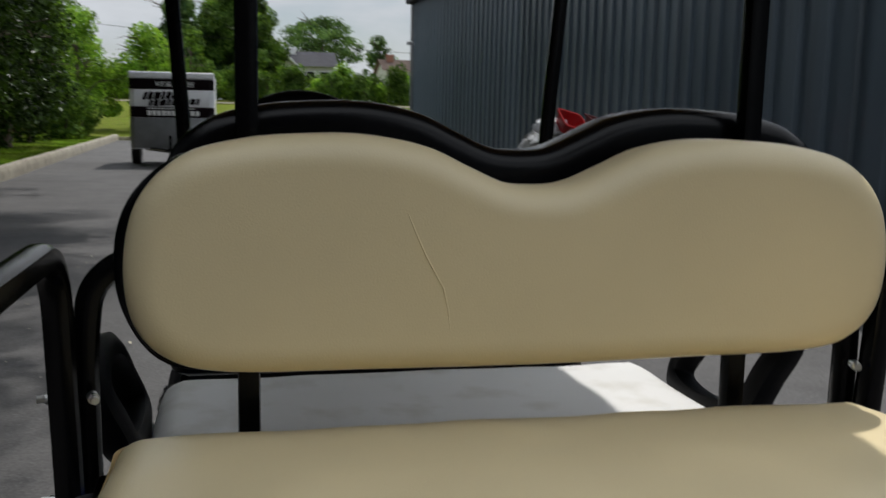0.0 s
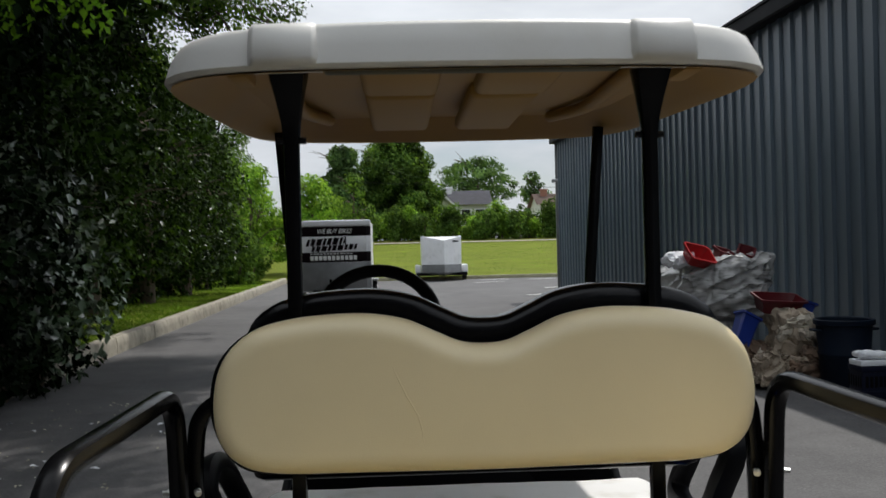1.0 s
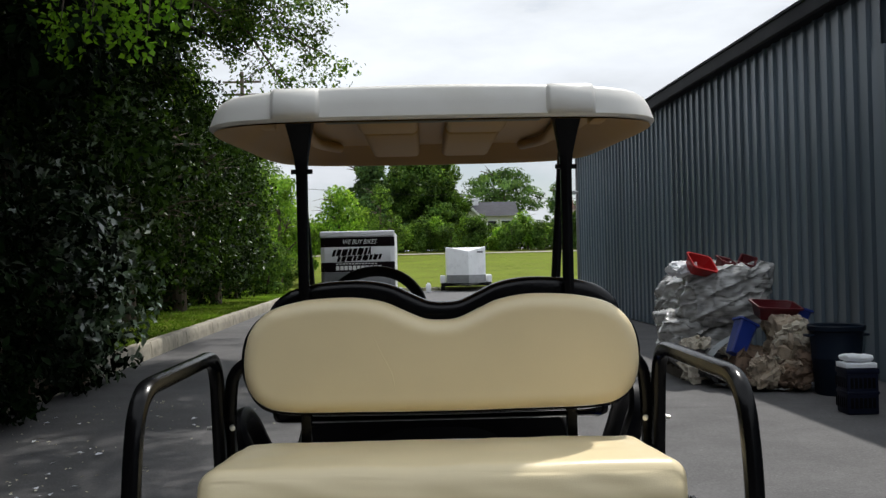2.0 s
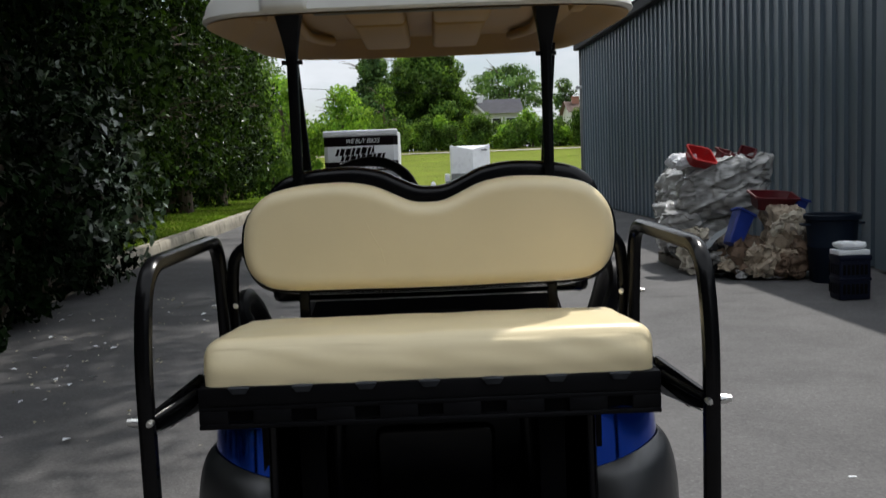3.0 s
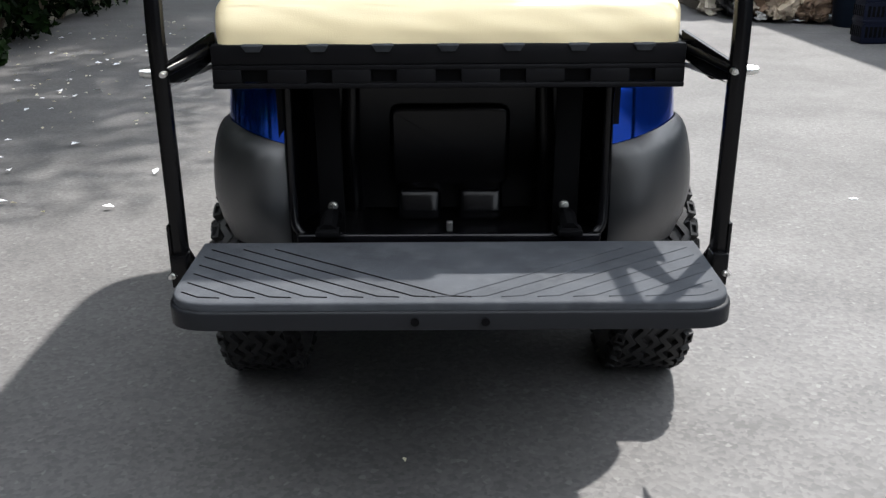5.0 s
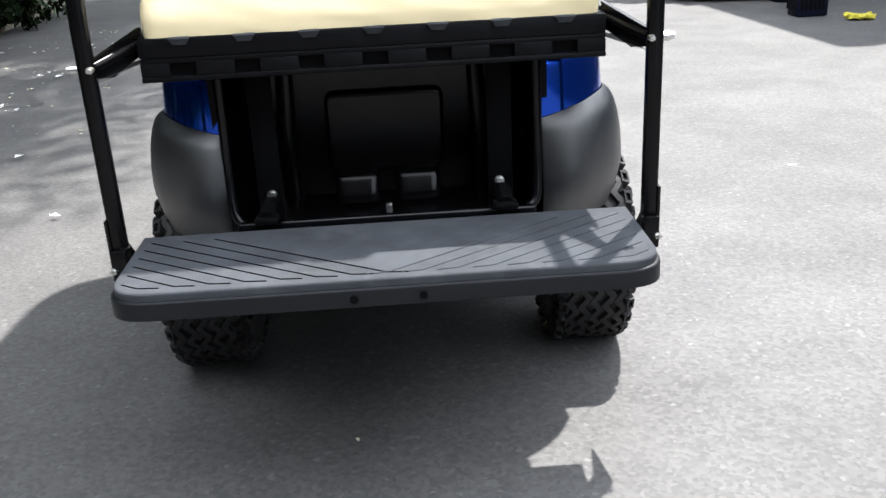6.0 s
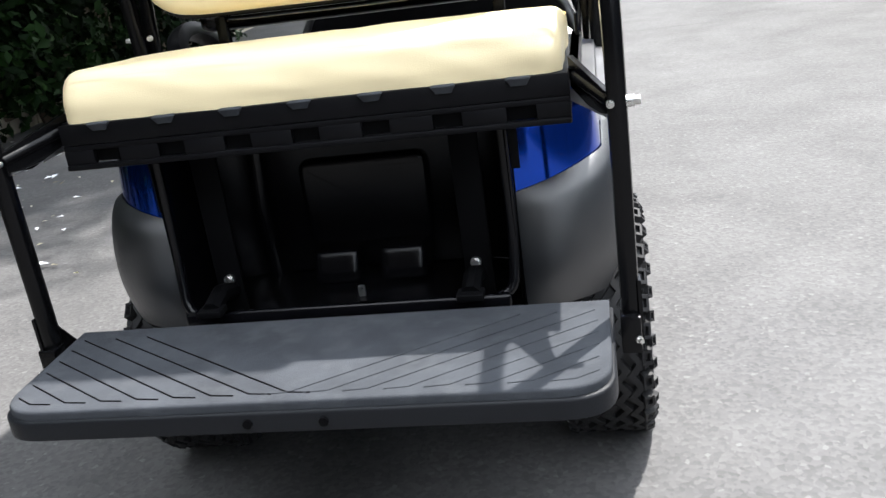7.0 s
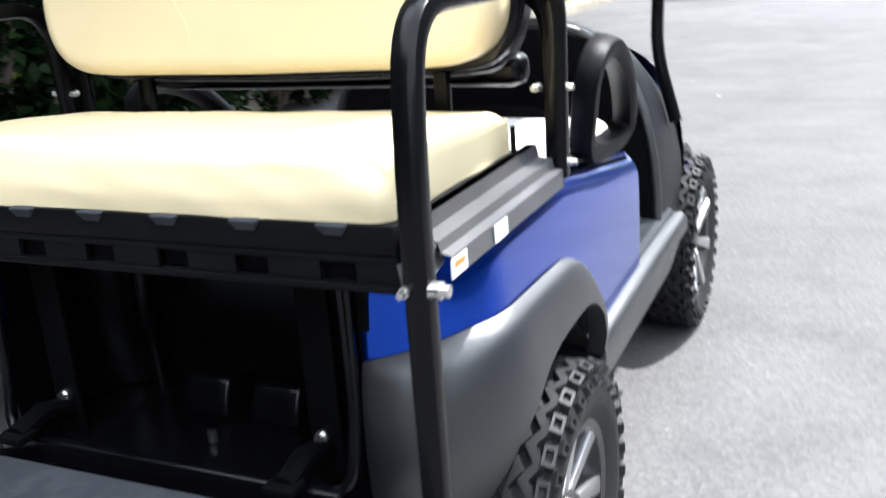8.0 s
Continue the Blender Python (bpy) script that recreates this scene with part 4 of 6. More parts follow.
both("body_side", quarter, BLUE, "glossy metallic blue body side", sharp=60, shift=0.009)


def inner_side(bm):
    rows = [[(0.482, y, 0.55), (0.482, y, z - 0.03), (0.488, y, z - 0.006), (0.510, y, z - 0.004)] for y, z in ((3.66, 0.838), (3.70, 0.838), (3.88, 0.808), (4.06, 0.783), (4.255, 0.753))]
    sheet(bm, rows)


both("inner_side", inner_side, BLACK_PLASTIC)


# added filler: keeps light from showing between bag well and fender
both("gap_filler", lambda bm: box(bm, (0.354, 3.202, 0.44), (0.372, 3.46, 0.835)), BLACK_PLASTIC)


# bag well
def well_row(z):
    """A plan section of the well: side, rounded corner, back."""
    deep = 3.45 - 0.06 * (z - 0.44)
    pts = fillet([(-0.352, 3.17, z), (-0.345, deep, z), (0.345, deep, z), (0.352, 3.17, z)], 0.12, 8)
    return pts


bm = bmesh.new()
sheet(bm, [well_row(z) for z in (0.448, 0.46, 0.55, 0.65, 0.75, 0.87)])
box(bm, (-0.36, 3.05, 0.43), (0.36, 3.47, 0.447), 0.004)
box(bm, (-0.335, 3.128, 0.43), (0.335, 3.15, 0.490), 0.006)
well = part("bag_well", bm, SHELL_PLASTIC, cart, "black plastic bag well", 60)
bm = bmesh.new()
tube(bm, fillet([(-0.345, 3.186, 0.82), (-0.347, 3.182, 0.58), (-0.340, 3.158, 0.480), (-0.27, 3.142, 0.474), (0.27, 3.142, 0.474), (0.340, 3.158, 0.480), (0.347, 3.182, 0.58), (0.345, 3.186, 0.82)], 0.06, 8), 0.011, 12)
part("rim", bm, SHELL_PLASTIC, well)
# added floor plate, unseen, stops sun leaking through behind the bag well
bm = bmesh.new()
box(bm, (-0.45, 3.455, 0.425), (0.45, 3.80, 0.446), 0.004)
part("sun_stop_pan", bm, BLACK_PLASTIC, cart)
bm = bmesh.new()
cover = [Vector((p.x, p.y)) for p in fillet([(0.0, 0.512, 0), (0.148, 0.512, 0), (0.152, 0.715, 0), (-0.142, 0.715, 0), (-0.140, 0.512, 0), (-0.01, 0.512, 0)], 0.03, 5)]
pad(bm, cover, 3.46, 3.416, 0.012, 4)
part("access_cover", bm, SHELL_PLASTIC, well, sharp=50)
for x0, x1 in ((-0.124, -0.018), (0.026, 0.132)):
    bm = bmesh.new()
    rounded(bm, (x0, 3.345, 0.444), (x1, 3.45, 0.524), 0.016, 8)
    for v in bm.verts:                                   # the face leans back
        v.co.y += 0.35 * max(0.0, v.co.z - 0.470) * (v.co.y < 3.40)
    part("ledge", bm, SHELL_PLASTIC, well)
for s in (-1, 1):
    bm = bmesh.new()
    tube(bm, [(s * 0.232, 3.425, 0.45), (s * 0.236, 3.415, 0.62), (s * 0.228, 3.425, 0.82)], [0.02, 0.022, 0.02], 12)
    part("bead", bm, SHELL_PLASTIC, well)
bm = bmesh.new()
box(bm, (-0.005, 3.266, 0.447), (0.010, 3.276, 0.472), 0.003)
part("latch", bm, ZINC, well, "small zinc latch")

# ---- running gear ----
def tyre_mesh(width, radius, rim_r, lugs):
    """A lying-on-its-side tyre about x, with zigzag centre blocks and ringed shoulder lugs."""
    bm = bmesh.new()
    half = width / 2
    prof = [(-half * 0.82, rim_r), (-half * 0.98, rim_r + 0.035), (-half, (rim_r + radius) / 2), (-half * 0.95, radius - 0.035), (-half * 0.80, radius - 0.014), (0, radius - 0.010),
            (half * 0.80, radius - 0.014), (half * 0.95, radius - 0.035), (half, (rim_r + radius) / 2), (half * 0.98, rim_r + 0.035), (half * 0.82, rim_r)]
    n = 56
    rings = [[bm.verts.new((x, r * math.sin(2 * math.pi * j / n), r * math.cos(2 * math.pi * j / n))) for j in range(n)] for x, r in prof]
    for a, b in zip(rings, rings[1:]):
        for j in range(n):
            bm.faces.new((a[j], a[(j + 1) % n], b[(j + 1) % n], b[j]))

    bmesh.ops.recalc_face_normals(bm, faces=bm.faces[:])
    return bm


def tread_mesh(k, width, radius, lugs):
    """One zigzag rib that runs round the crown."""
    bm = bmesh.new()
    steps, rows = lugs * 4, []
    for j in range(steps):
        a = 2 * math.pi * j / steps
        xm = (0.034 * (k - 2) + (0.011, 0.0, -0.011, 0.0)[(j + (k % 2)) % 4]) * width / 0.22
        rows.append([bm.verts.new((xm + dx, r * math.sin(a), r * math.cos(a))) for dx, r in ((-0.0115, radius - 0.013), (-0.0085, radius), (0.0085, radius), (0.0115, radius - 0.013))])
    for j in range(steps):
        p, q = rows[j], rows[(j + 1) % steps]
        for i in range(3):
            bm.faces.new((p[i], q[i], q[i + 1], p[i + 1]))
    bmesh.ops.recalc_face_normals(bm, faces=bm.faces[:])
    return bm


def lug_mesh(sx, sy, h):
    """A block of rubber with a hollow in its top."""
    bm = bmesh.new()
    base = [(-sx, -sy), (sx, -sy), (sx, sy), (-sx, sy)]
    loops = [[bm.verts.new((px * f, py * f, z)) for px, py in base] for f, z in ((1.0, -0.004), (0.86, h), (0.5, h), (0.42, h * 0.45))]
    for lo, hi in zip(loops, loops[1:]):
        for i in range(4):
            bm.faces.new((lo[i], lo[(i + 1) % 4], hi[(i + 1) % 4], hi[i]))
    bm.faces.new(loops[-1])
    return finish("lug", bm, RUBBER, 25)


LUG_WIDE, LUG_SIDE = lug_mesh(0.0125, 0.0195, 0.017), lug_mesh(0.0095, 0.013, 0.009)


def wheel(name, x, y, side, width, radius):
    """A wheel under the cart; side +1 has its face towards +x."""
    place = Matrix.Translation((x, y, radius - 0.006)) @ (Matrix.Identity(4) if side > 0 else Matrix.Rotation(math.pi, 4, "Z")) @ Matrix.Rotation(0.3 * x + y, 4, "X")
    rim_r = 0.165 if name == "rear" else 0.178

    def put(bm):
        bmesh.ops.transform(bm, matrix=place, verts=bm.verts[:])
        return bm

    tyre = part("wheel", put(tyre_mesh(width, radius, rim_r, 30)), RUBBER, cart, "knobbly black off-road tyre on an alloy rim", 30)
    half = width / 2
    for k in range(5):
        part("tread_rib", put(tread_mesh(k, width, radius, 30)), RUBBER, tyre, sharp=25)
    for j in range(30):
        for s in (-1, 1):
            for data, x_at, turn, lean, r in ((LUG_WIDE, 0.80, 0.5, 0.40, radius - 0.016), (LUG_SIDE, 0.955, 1.5, 1.0, radius - 0.034)):
                knob = attach(new("lug", data), tyre)
                knob.matrix_basis = place @ Matrix.Rotation(-math.pi * (2 * j + turn) / 30, 4, "X") @ Matrix.Translation((s * half * x_at, 0, r)) @ Matrix.Rotation(s * lean, 4, "Y")
    bm = bmesh.new()
    prof = [(-half * 0.8, rim_r - 0.01), (-half * 0.8, rim_r + 0.012), (0, rim_r - 0.02), (half * 0.74, rim_r - 0.012), (half * 0.86, rim_r + 0.012), (half * 0.80, rim_r - 0.012), (half * 0.45, rim_r - 0.03), (half * 0.40, 0.0001)]
    n = 40
    rings = [[bm.verts.new((px, r * math.sin(2 * math.pi * j / n), r * math.cos(2 * math.pi * j / n))) for j in range(n)] for px, r in prof]
    for a, b in zip(rings, rings[1:]):
        for j in range(n):
            bm.faces.new((a[j], a[(j + 1) % n], b[(j + 1) % n], b[j]))
    bmesh.ops.recalc_face_normals(bm, faces=bm.faces[:])
    part("rim", put(bm), RIM_BLACK, tyre)
    for k in range(7):
        bm = bmesh.new()
        got = box(bm, (half * 0.42, -0.020, 0.04), (half * (0.80 if name == "rear" else 0.92), 0.020, rim_r - 0.004), 0.004)
        for v in got:
            if v.co.z < 0.1:
                v.co.y *= 0.6
                v.co.x -= 0.02
        bmesh.ops.transform(bm, matrix=Matrix.Rotation(2 * math.pi * k / 7, 4, "X"), verts=bm.verts[:])
        part("spoke", put(bm), ALLOY, tyre, "machined alloy spoke")
    bm = bmesh.new()
    rod(bm, (half * 0.35, 0, 0), (half * 0.72, 0, 0), 0.045, 0.038, 20)
    part("hub_cap", put(bm), RIM_BLACK, tyre)


for s in (-1, 1):
    wheel("rear", 0.501 if s > 0 else -0.472, WHEEL_Y, s, 0.195, WHEEL_R)
    wheel("front", s * 0.447, 5.13, s, 0.21, 0.28)
bm = bmesh.new()
rod(bm, (-0.46, WHEEL_Y, WHEEL_R), (0.46, WHEEL_Y, WHEEL_R), 0.035)
rounded(bm, (-0.13, 3.30, 0.20), (0.09, 3.56, 0.38), 0.07, 6)
part("rear_axle", bm, BLACK_STEEL, cart)
bm = bmesh.new()
for s in (-1, 1):
    box(bm, (s * 0.24 - 0.03, 3.12, 0.38), (s * 0.24 + 0.03, 5.3, 0.45), 0.006)
    tube(bm, [(s * 0.33, 3.1, 0.40), (s * 0.33, 3.3, 0.33), (s * 0.33, 3.55, 0.32), (s * 0.33, 3.9, 0.40)], 0.022, 8)
rod(bm, (-0.44, 5.13, 0.28), (0.44, 5.13, 0.28), 0.025)
part("chassis", bm, BLACK_STEEL, cart)


# inner wheel arches and liner close the body from below
def liner(bm):
    rows = [[(x, WHEEL_Y + r * math.cos(a), 0.28 + r * math.sin(a)) for a in (0.66 + (math.pi - 1.72) * k / 16 for k in range(17))] for x, r in ((0.40, 0.33), (0.535, 0.325))]
    sheet(bm, rows)
    box(bm, (0.355, 3.66, 0.40), (0.40, 4.2, 0.80))


both("wheel_liner", liner, BLACK_PLASTIC)


# floor, rockers and nose
bm = bmesh.new()
box(bm, (-0.53, 3.80, 0.40), (0.53, 4.75, 0.445), 0.012)
part("floor_pan", bm, BLACK_PLASTIC, cart)
bm = bmesh.new()
box(bm, (-0.52, 4.28, 0.444), (0.52, 4.74, 0.492), 0.010)
mat_part = part("floor_mat", bm, STEP, cart, "grey-black ribbed rubber floor mat")
for k in range(14):
    bm = bmesh.new()
    box(bm, (-0.50, 4.31 + k * 0.03, 0.490), (0.50, 4.322 + k * 0.03, 0.497), 0.002)
    part("floor_rib", bm, STEP, mat_part)


def rocker(bm):
    rows = []
    for k in range(24):
        y = 3.80 + 0.95 * k / 23
        low = 0.30 + 0.10 * max(0, (y - 4.5) / 0.25) ** 2
        dip = 0.03 * math.sin(math.pi * k / 23)
        rows.append([(0.515, y, 0.475 + dip * 0.3), (0.540, y, 0.478), (0.555, y, 0.464), (0.557, y, 0.43), (0.546, y, low + 0.07), (0.525, y, low + 0.05)])
    sheet(bm, rows)


both("rocker", rocker, FENDER, "charcoal plastic rocker panel", sharp=60)


def nose_row(y, w, top, low):
    """An arch across the cart at y."""
    out = []
    for k in range(25):
        a = math.pi * k / 24
        c, s = math.cos(a), math.sin(a)
        x = w * math.copysign(abs(c) ** 0.55, c)
        out.append((x, y, low + (top - low) * abs(s) ** 0.75))
    return out


bm = bmesh.new()
sheet(bm, [nose_row(4.60, 0.495, 1.03, 0.44), nose_row(4.66, 0.505, 1.045, 0.44), nose_row(4.80, 0.508, 1.02, 0.44), nose_row(5.0, 0.50, 0.93, 0.42), nose_row(5.25, 0.48, 0.80, 0.36), nose_row(5.45, 0.42, 0.62, 0.32), nose_row(5.52, 0.30, 0.45, 0.30)])
part("cowl", bm, SKIRT, cart, "black front cowl", 60)
bm = bmesh.new()
tube(bm, nose_row(4.605, 0.500, 1.035, 0.44), 0.013, 10)
part("cowl_trim", bm, FENDER, cart, "charcoal rim of the cowl", 60)
bm = bmesh.new()
sheet(bm, [nose_row(4.602, 0.50, 1.02, 0.44), nose_row(4.62, 0.40, 0.93, 0.46), nose_row(4.66, 0.30, 0.80, 0.50)])
box(bm, (-0.42, 4.66, 0.44), (0.42, 4.68, 0.90), 0.01)
part("dashboard", bm, BLACK_PLASTIC, cart, sharp=60)
bm = bmesh.new()
sheet(bm, [nose_row(5.03, 0.50, 0.955, 0.50), nose_row(5.28, 0.45, 0.825, 0.45), nose_row(5.46, 0.36, 0.66, 0.42)])
part("bonnet", bm, BLUE, cart, "metallic blue bonnet", 60)


def front_fender(bm):
    rows = []
    for k in range(15):
        a = math.pi * (0.02 + 0.96 * k / 14)
        y, z = 5.13 - 0.335 * math.cos(a), 0.26 + 0.335 * math.sin(a)
        rows.append([(0.34, y, z + 0.02), (0.43, y, z + 0.015), (0.475, y, z), (0.48, y, z - 0.03)])
    sheet(bm, rows)


both("front_fender", front_fender, FENDER, sharp=60)


# front armrests
def armrest(side, drop):
    """A moulded loop that leans in at its foot; drop lowers its crown."""
    bm = bmesh.new()
    loop = ((0.500, 3.872, 0.846), (0.516, 3.832, 0.920), (0.531, 3.806, 0.985), (0.538, 3.842, 1.026), (0.540, 3.910, 1.034), (0.538, 3.980, 1.012),
            (0.535, 4.050, 0.965), (0.529, 4.105, 0.902), (0.519, 4.138, 0.848), (0.508, 4.105, 0.820), (0.500, 3.990, 0.818))
    tube(bm, spline([(side * x, y, 0.82 + (z - 0.82) * drop) for x, y, z in loop], 4), 0.0215, 12, 4.0, closed=True, flat=1.15)
    bmesh.ops.recalc_face_normals(bm, faces=bm.faces[:])
    part("armrest", bm, BLACK_PLASTIC, cart, "black moulded armrest loop")


armrest(1, 1.0)
armrest(-1, 0.74)

# steering
column = bmesh.new()
tube(column, [(-0.213, 4.74, 0.80), (-0.213, 4.56, 1.10), (-0.213, 4.48, 1.225)], 0.022, 10)
column = part("steering_column", column, BLACK_PLASTIC, cart)
tilt = pose(-0.200, 4.46, 1.226, -32, 0, 0)
bm = bmesh.new()
tube(bm, [tilt @ Vector((0.160 * math.cos(a), 0.0, 0.160 * math.sin(a))) for a in (2 * math.pi * k / 36 for k in range(36))], 0.0185, 10, closed=True)
part("steering_wheel", bm, BLACK_PLASTIC, column, "black steering wheel")
bm = bmesh.new()
for a in (0.25, math.pi - 0.25, -math.pi / 2):
    tube(bm, [tilt @ Vector((0.02 * math.cos(a), 0.03, 0.02 * math.sin(a))), tilt @ Vector((0.158 * math.cos(a), 0.0, 0.158 * math.sin(a)))], [0.024, 0.013], 8)
rounded(bm, (-0.05, -0.02, -0.05), (0.05, 0.04, 0.05), 0.02, 4, m=tilt)
part("hub", bm, BLACK_PLASTIC, column)

# ---- trailers ----
def letters(text, width, height, mat, place, parent, name="lettering", bold=0.0, slant=0.0):
    """Words in the built-in font, fitted into a width and height at a pose."""
    cu = bpy.data.curves.new(name, "FONT")
    cu.body, cu.size, cu.extrude, cu.align_x, cu.align_y, cu.offset = text, 1.0, 0.01, "CENTER", "CENTER", bold
    ob = bpy.data.objects.new(name, cu)
    me = bpy.data.meshes.new_from_object(ob)
    bpy.data.objects.remove(ob)
    co = np.array([v.co for v in me.vertices])
    lo, hi = co.min(0), co.max(0)
    fit = Matrix.Diagonal((width / (hi[0] - lo[0]), height / (hi[1] - lo[1]), 0.4, 1)) @ Matrix.Translation((-(lo[0] + hi[0]) / 2, -(lo[1] + hi[1]) / 2, 0))
    me.transform(place @ Matrix(((1, slant, 0, 0), (0, 1, 0, 0), (0, 0, 1, 0), (0, 0, 0, 1))) @ fit)
    me.materials.append(mat)
    return attach(new(name, me), parent)


tx0, tx1, ty, tz = -2.73, -0.865, 25.0, 2.17
trailer = thing("cargo_trailer", ((tx0 + tx1) / 2, ty + 2, 0), "enclosed cargo trailer with dark printed nose, parked by the kerb", "trailer")
bm = bmesh.new()
prof = [Vector((tx0, ty + 0.12)), Vector((tx0 + 0.10, ty)), Vector((tx1 - 0.10, ty)), Vector((tx1, ty + 0.12)), Vector((tx1, ty + 2.6)), Vector((tx0, ty + 2.6))]
pad(bm, prof, 0.42, tz, 0.05, 4, lambda p, d: (p.x, p.y, d))
part("body", bm, WHITE_PAINT, trailer, sharp=30)
for name, z0, z1, mat in (("dark_band", 1.79, 2.03, TRAILER_DARK), ("white_band", 1.40, 1.785, WHITE_PAINT), ("dark_band", 1.15, 1.395, TRAILER_DARK), ("stone_guard", 0.44, 1.145, CHECKER)):
    bm = bmesh.new()
    box(bm, (tx0 + 0.09, ty - 0.02, z0), (tx1 - 0.09, ty + 0.03, z1), 0.004)
    for s, xe in ((1, tx0), (-1, tx1)):                # the wrap runs round the corners
        vs = [bm.verts.new(p) for p in ((xe + s * 0.09, ty - 0.02, z0), (xe - s * 0.015, ty + 0.125, z0), (xe - s * 0.015, ty + 0.125, z1), (xe + s * 0.09, ty - 0.02, z1))]
        bm.faces.new(vs)
    part(name, bm, mat, trailer)
bm = bmesh.new()
box(bm, (tx0 - 0.02, ty - 0.04, 2.035), (tx1 + 0.02, ty + 0.10, 2.19), 0.035, seg=4)
part("roof_cap", bm, WHITE_PAINT, trailer)
tm = (tx0 + tx1) / 2
letters("WE BUY BIKES", 0.86, 0.115, STICKER, pose(tm + 0.06, ty - 0.026, 1.915, 90, 0, 0), trailer, slant=0.3)
# the maker's two-line mark, as slanted bars
for z, x0, x1, h in ((1.665, -0.62, 0.32, 0.17), (1.50, -0.50, 0.60, 0.13)):
    k, x = 0, x0
    while x < x1:
        w = 0.075 + 0.03 * ((k * 7) % 3)
        bm = bmesh.new()
        got = box(bm, (tm + x, ty - 0.03, z - h / 2 + 0.05 * x), (tm + min(x1, x + w), ty - 0.02, z + h / 2 + 0.05 * x))
        for v in got:
            v.co.x += (v.co.z - z) * 0.35
        if k % 2:
            box(bm, (tm + x + w * 0.3, ty - 0.03, z - h / 2 - 0.012 + 0.05 * x), (tm + x + w * 0.6, ty - 0.02, z + h / 2 + 0.015 + 0.05 * x))
        part("mark", bm, TRAILER_DARK, trailer)
        x += w + 0.028
        k += 1
for z, x0, x1, h, w in ((1.355, -0.55, 0.50, 0.028, 0.06), (1.25, -0.55, 0.62, 0.11, 0.085)):
    x = x0
    while x < x1:
        bm = bmesh.new()
        box(bm, (tm + x, ty - 0.03, z - h / 2), (tm + x + w, ty - 0.02, z + h / 2), 0.003)
        part("bar", bm, STICKER, trailer)
        x += w + 0.022
bm = bmesh.new()
for s in (-1, 1):
    tube(bm, [(tm + s * 0.6, ty + 0.3, 0.42), (tm + s * 0.06, ty - 0.95, 0.42)], 0.04, 8, 4)
rod(bm, (tm, ty - 0.8, 0.05), (tm, ty - 0.8, 0.75), 0.03)
box(bm, (tm - 0.05, ty - 1.15, 0.40), (tm + 0.05, ty - 0.85, 0.48), 0.01)
part("drawbar", bm, BLACK_STEEL, trailer)
for s, x in ((-1, tx0 - 0.02), (1, tx1 + 0.02)):
    bm = bmesh.new()
    rod(bm, (x - 0.1, ty + 1.5, 0.33), (x + 0.1, ty + 1.5, 0.33), 0.33, n=28)
    wheel_part = part("wheel", bm, RUBBER, trailer)
    bm = bmesh.new()
    rod(bm, (x + s * 0.09, ty + 1.5, 0.33), (x + s * 0.108, ty + 1.5, 0.33), 0.19, n=24)
    part("rim", bm, ALLOY, wheel_part)
    bm = bmesh.new()
    box(bm, (x - 0.13, ty + 1.05, 0.62), (x + 0.13, ty + 1.95, 0.68), 0.02)
    part("mudguard", bm, CHECKER, trailer)

small = thing("utility_trailer", (1.7, 43.5, 0), "small white box trailer with a grey lower nose", "trailer")
bm = bmesh.new()
nose = [Vector((0.85, 42.9)), Vector((1.80, 42.1)), Vector((2.6, 42.9)), Vector((2.6, 45.4)), Vector((0.85, 45.4))]
pad(bm, nose, 0.36, 1.98, 0.03, 3, lambda p, d: (p.x, p.y, d))
for v in bm.verts:                                       # the roof slopes down to the nose
    if v.co.z > 1.5:
        v.co.z -= 0.26 * max(0.0, 42.9 - v.co.y)
part("body", bm, WHITE_PAINT, small, sharp=30)
bm = bmesh.new()
pad(bm, [p + Vector((0, -0.012)) for p in nose[:3]] + [Vector((2.6, 43.0)), Vector((0.85, 43.0))], 0.36, 0.72, 0.004, 2, lambda p, d: (p.x, p.y, d))
part("stone_guard", bm, CHECKER, small, sharp=30)
bm = bmesh.new()
box(bm, (0.6, 42.9, 0.22), (2.85, 45.2, 0.37), 0.02)
for s in (-1, 1):
    tube(bm, [(1.72 + s * 0.7, 43, 0.3), (1.72, 41.3, 0.3)], 0.05, 8, 4)
part("chassis", bm, BLACK_STEEL, small)
for x in (0.68, 2.78):
    bm = bmesh.new()
    rod(bm, (x - 0.09, 44.0, 0.28), (x + 0.09, 44.0, 0.28), 0.28, n=24)
    part("wheel", bm, RUBBER, small)
    bm = bmesh.new()
    box(bm, (x - 0.12, 43.2, 0.34), (x + 0.12, 44.6, 0.70), 0.05, seg=3)
    part("mudguard", bm, WHITE_PAINT, small)
bm = bmesh.new()
box(bm, (2.2, 42.40, 1.70), (2.45, 42.46, 1.76))
part("bar", bm, TRAILER_DARK, small)
bm = bmesh.new()
box(bm, (-0.10, 41.9, 0.0), (0.13, 42.1, 0.36), 0.03)
box(bm, (-0.05, 41.95, 0.30), (0.08, 42.05, 0.42), 0.02)
solo("bollard", bm, WHITE_PAINT, "short white concrete marker beside the box trailer", "bollard")

# ---- heap by the wall ----
def crumple(bm, verts, size, freq, seed=0):
    for v in verts:
        p = v.co.copy()
        v.co += Vector([size * noise.noise(p * freq + Vector((seed, 7 * i, 3))) for i in range(3)])
        v.co += Vector([0.45 * size * (1 - 2.6 * abs(noise.noise(p * freq * 2.3 + Vector((9 * i, seed, 1))))) for i in range(3)])
        v.co += Vector([0.16 * size * (1 - 2.6 * abs(noise.noise(p * freq * 6 + Vector((5 * i, seed, 2))))) for i in range(3)])


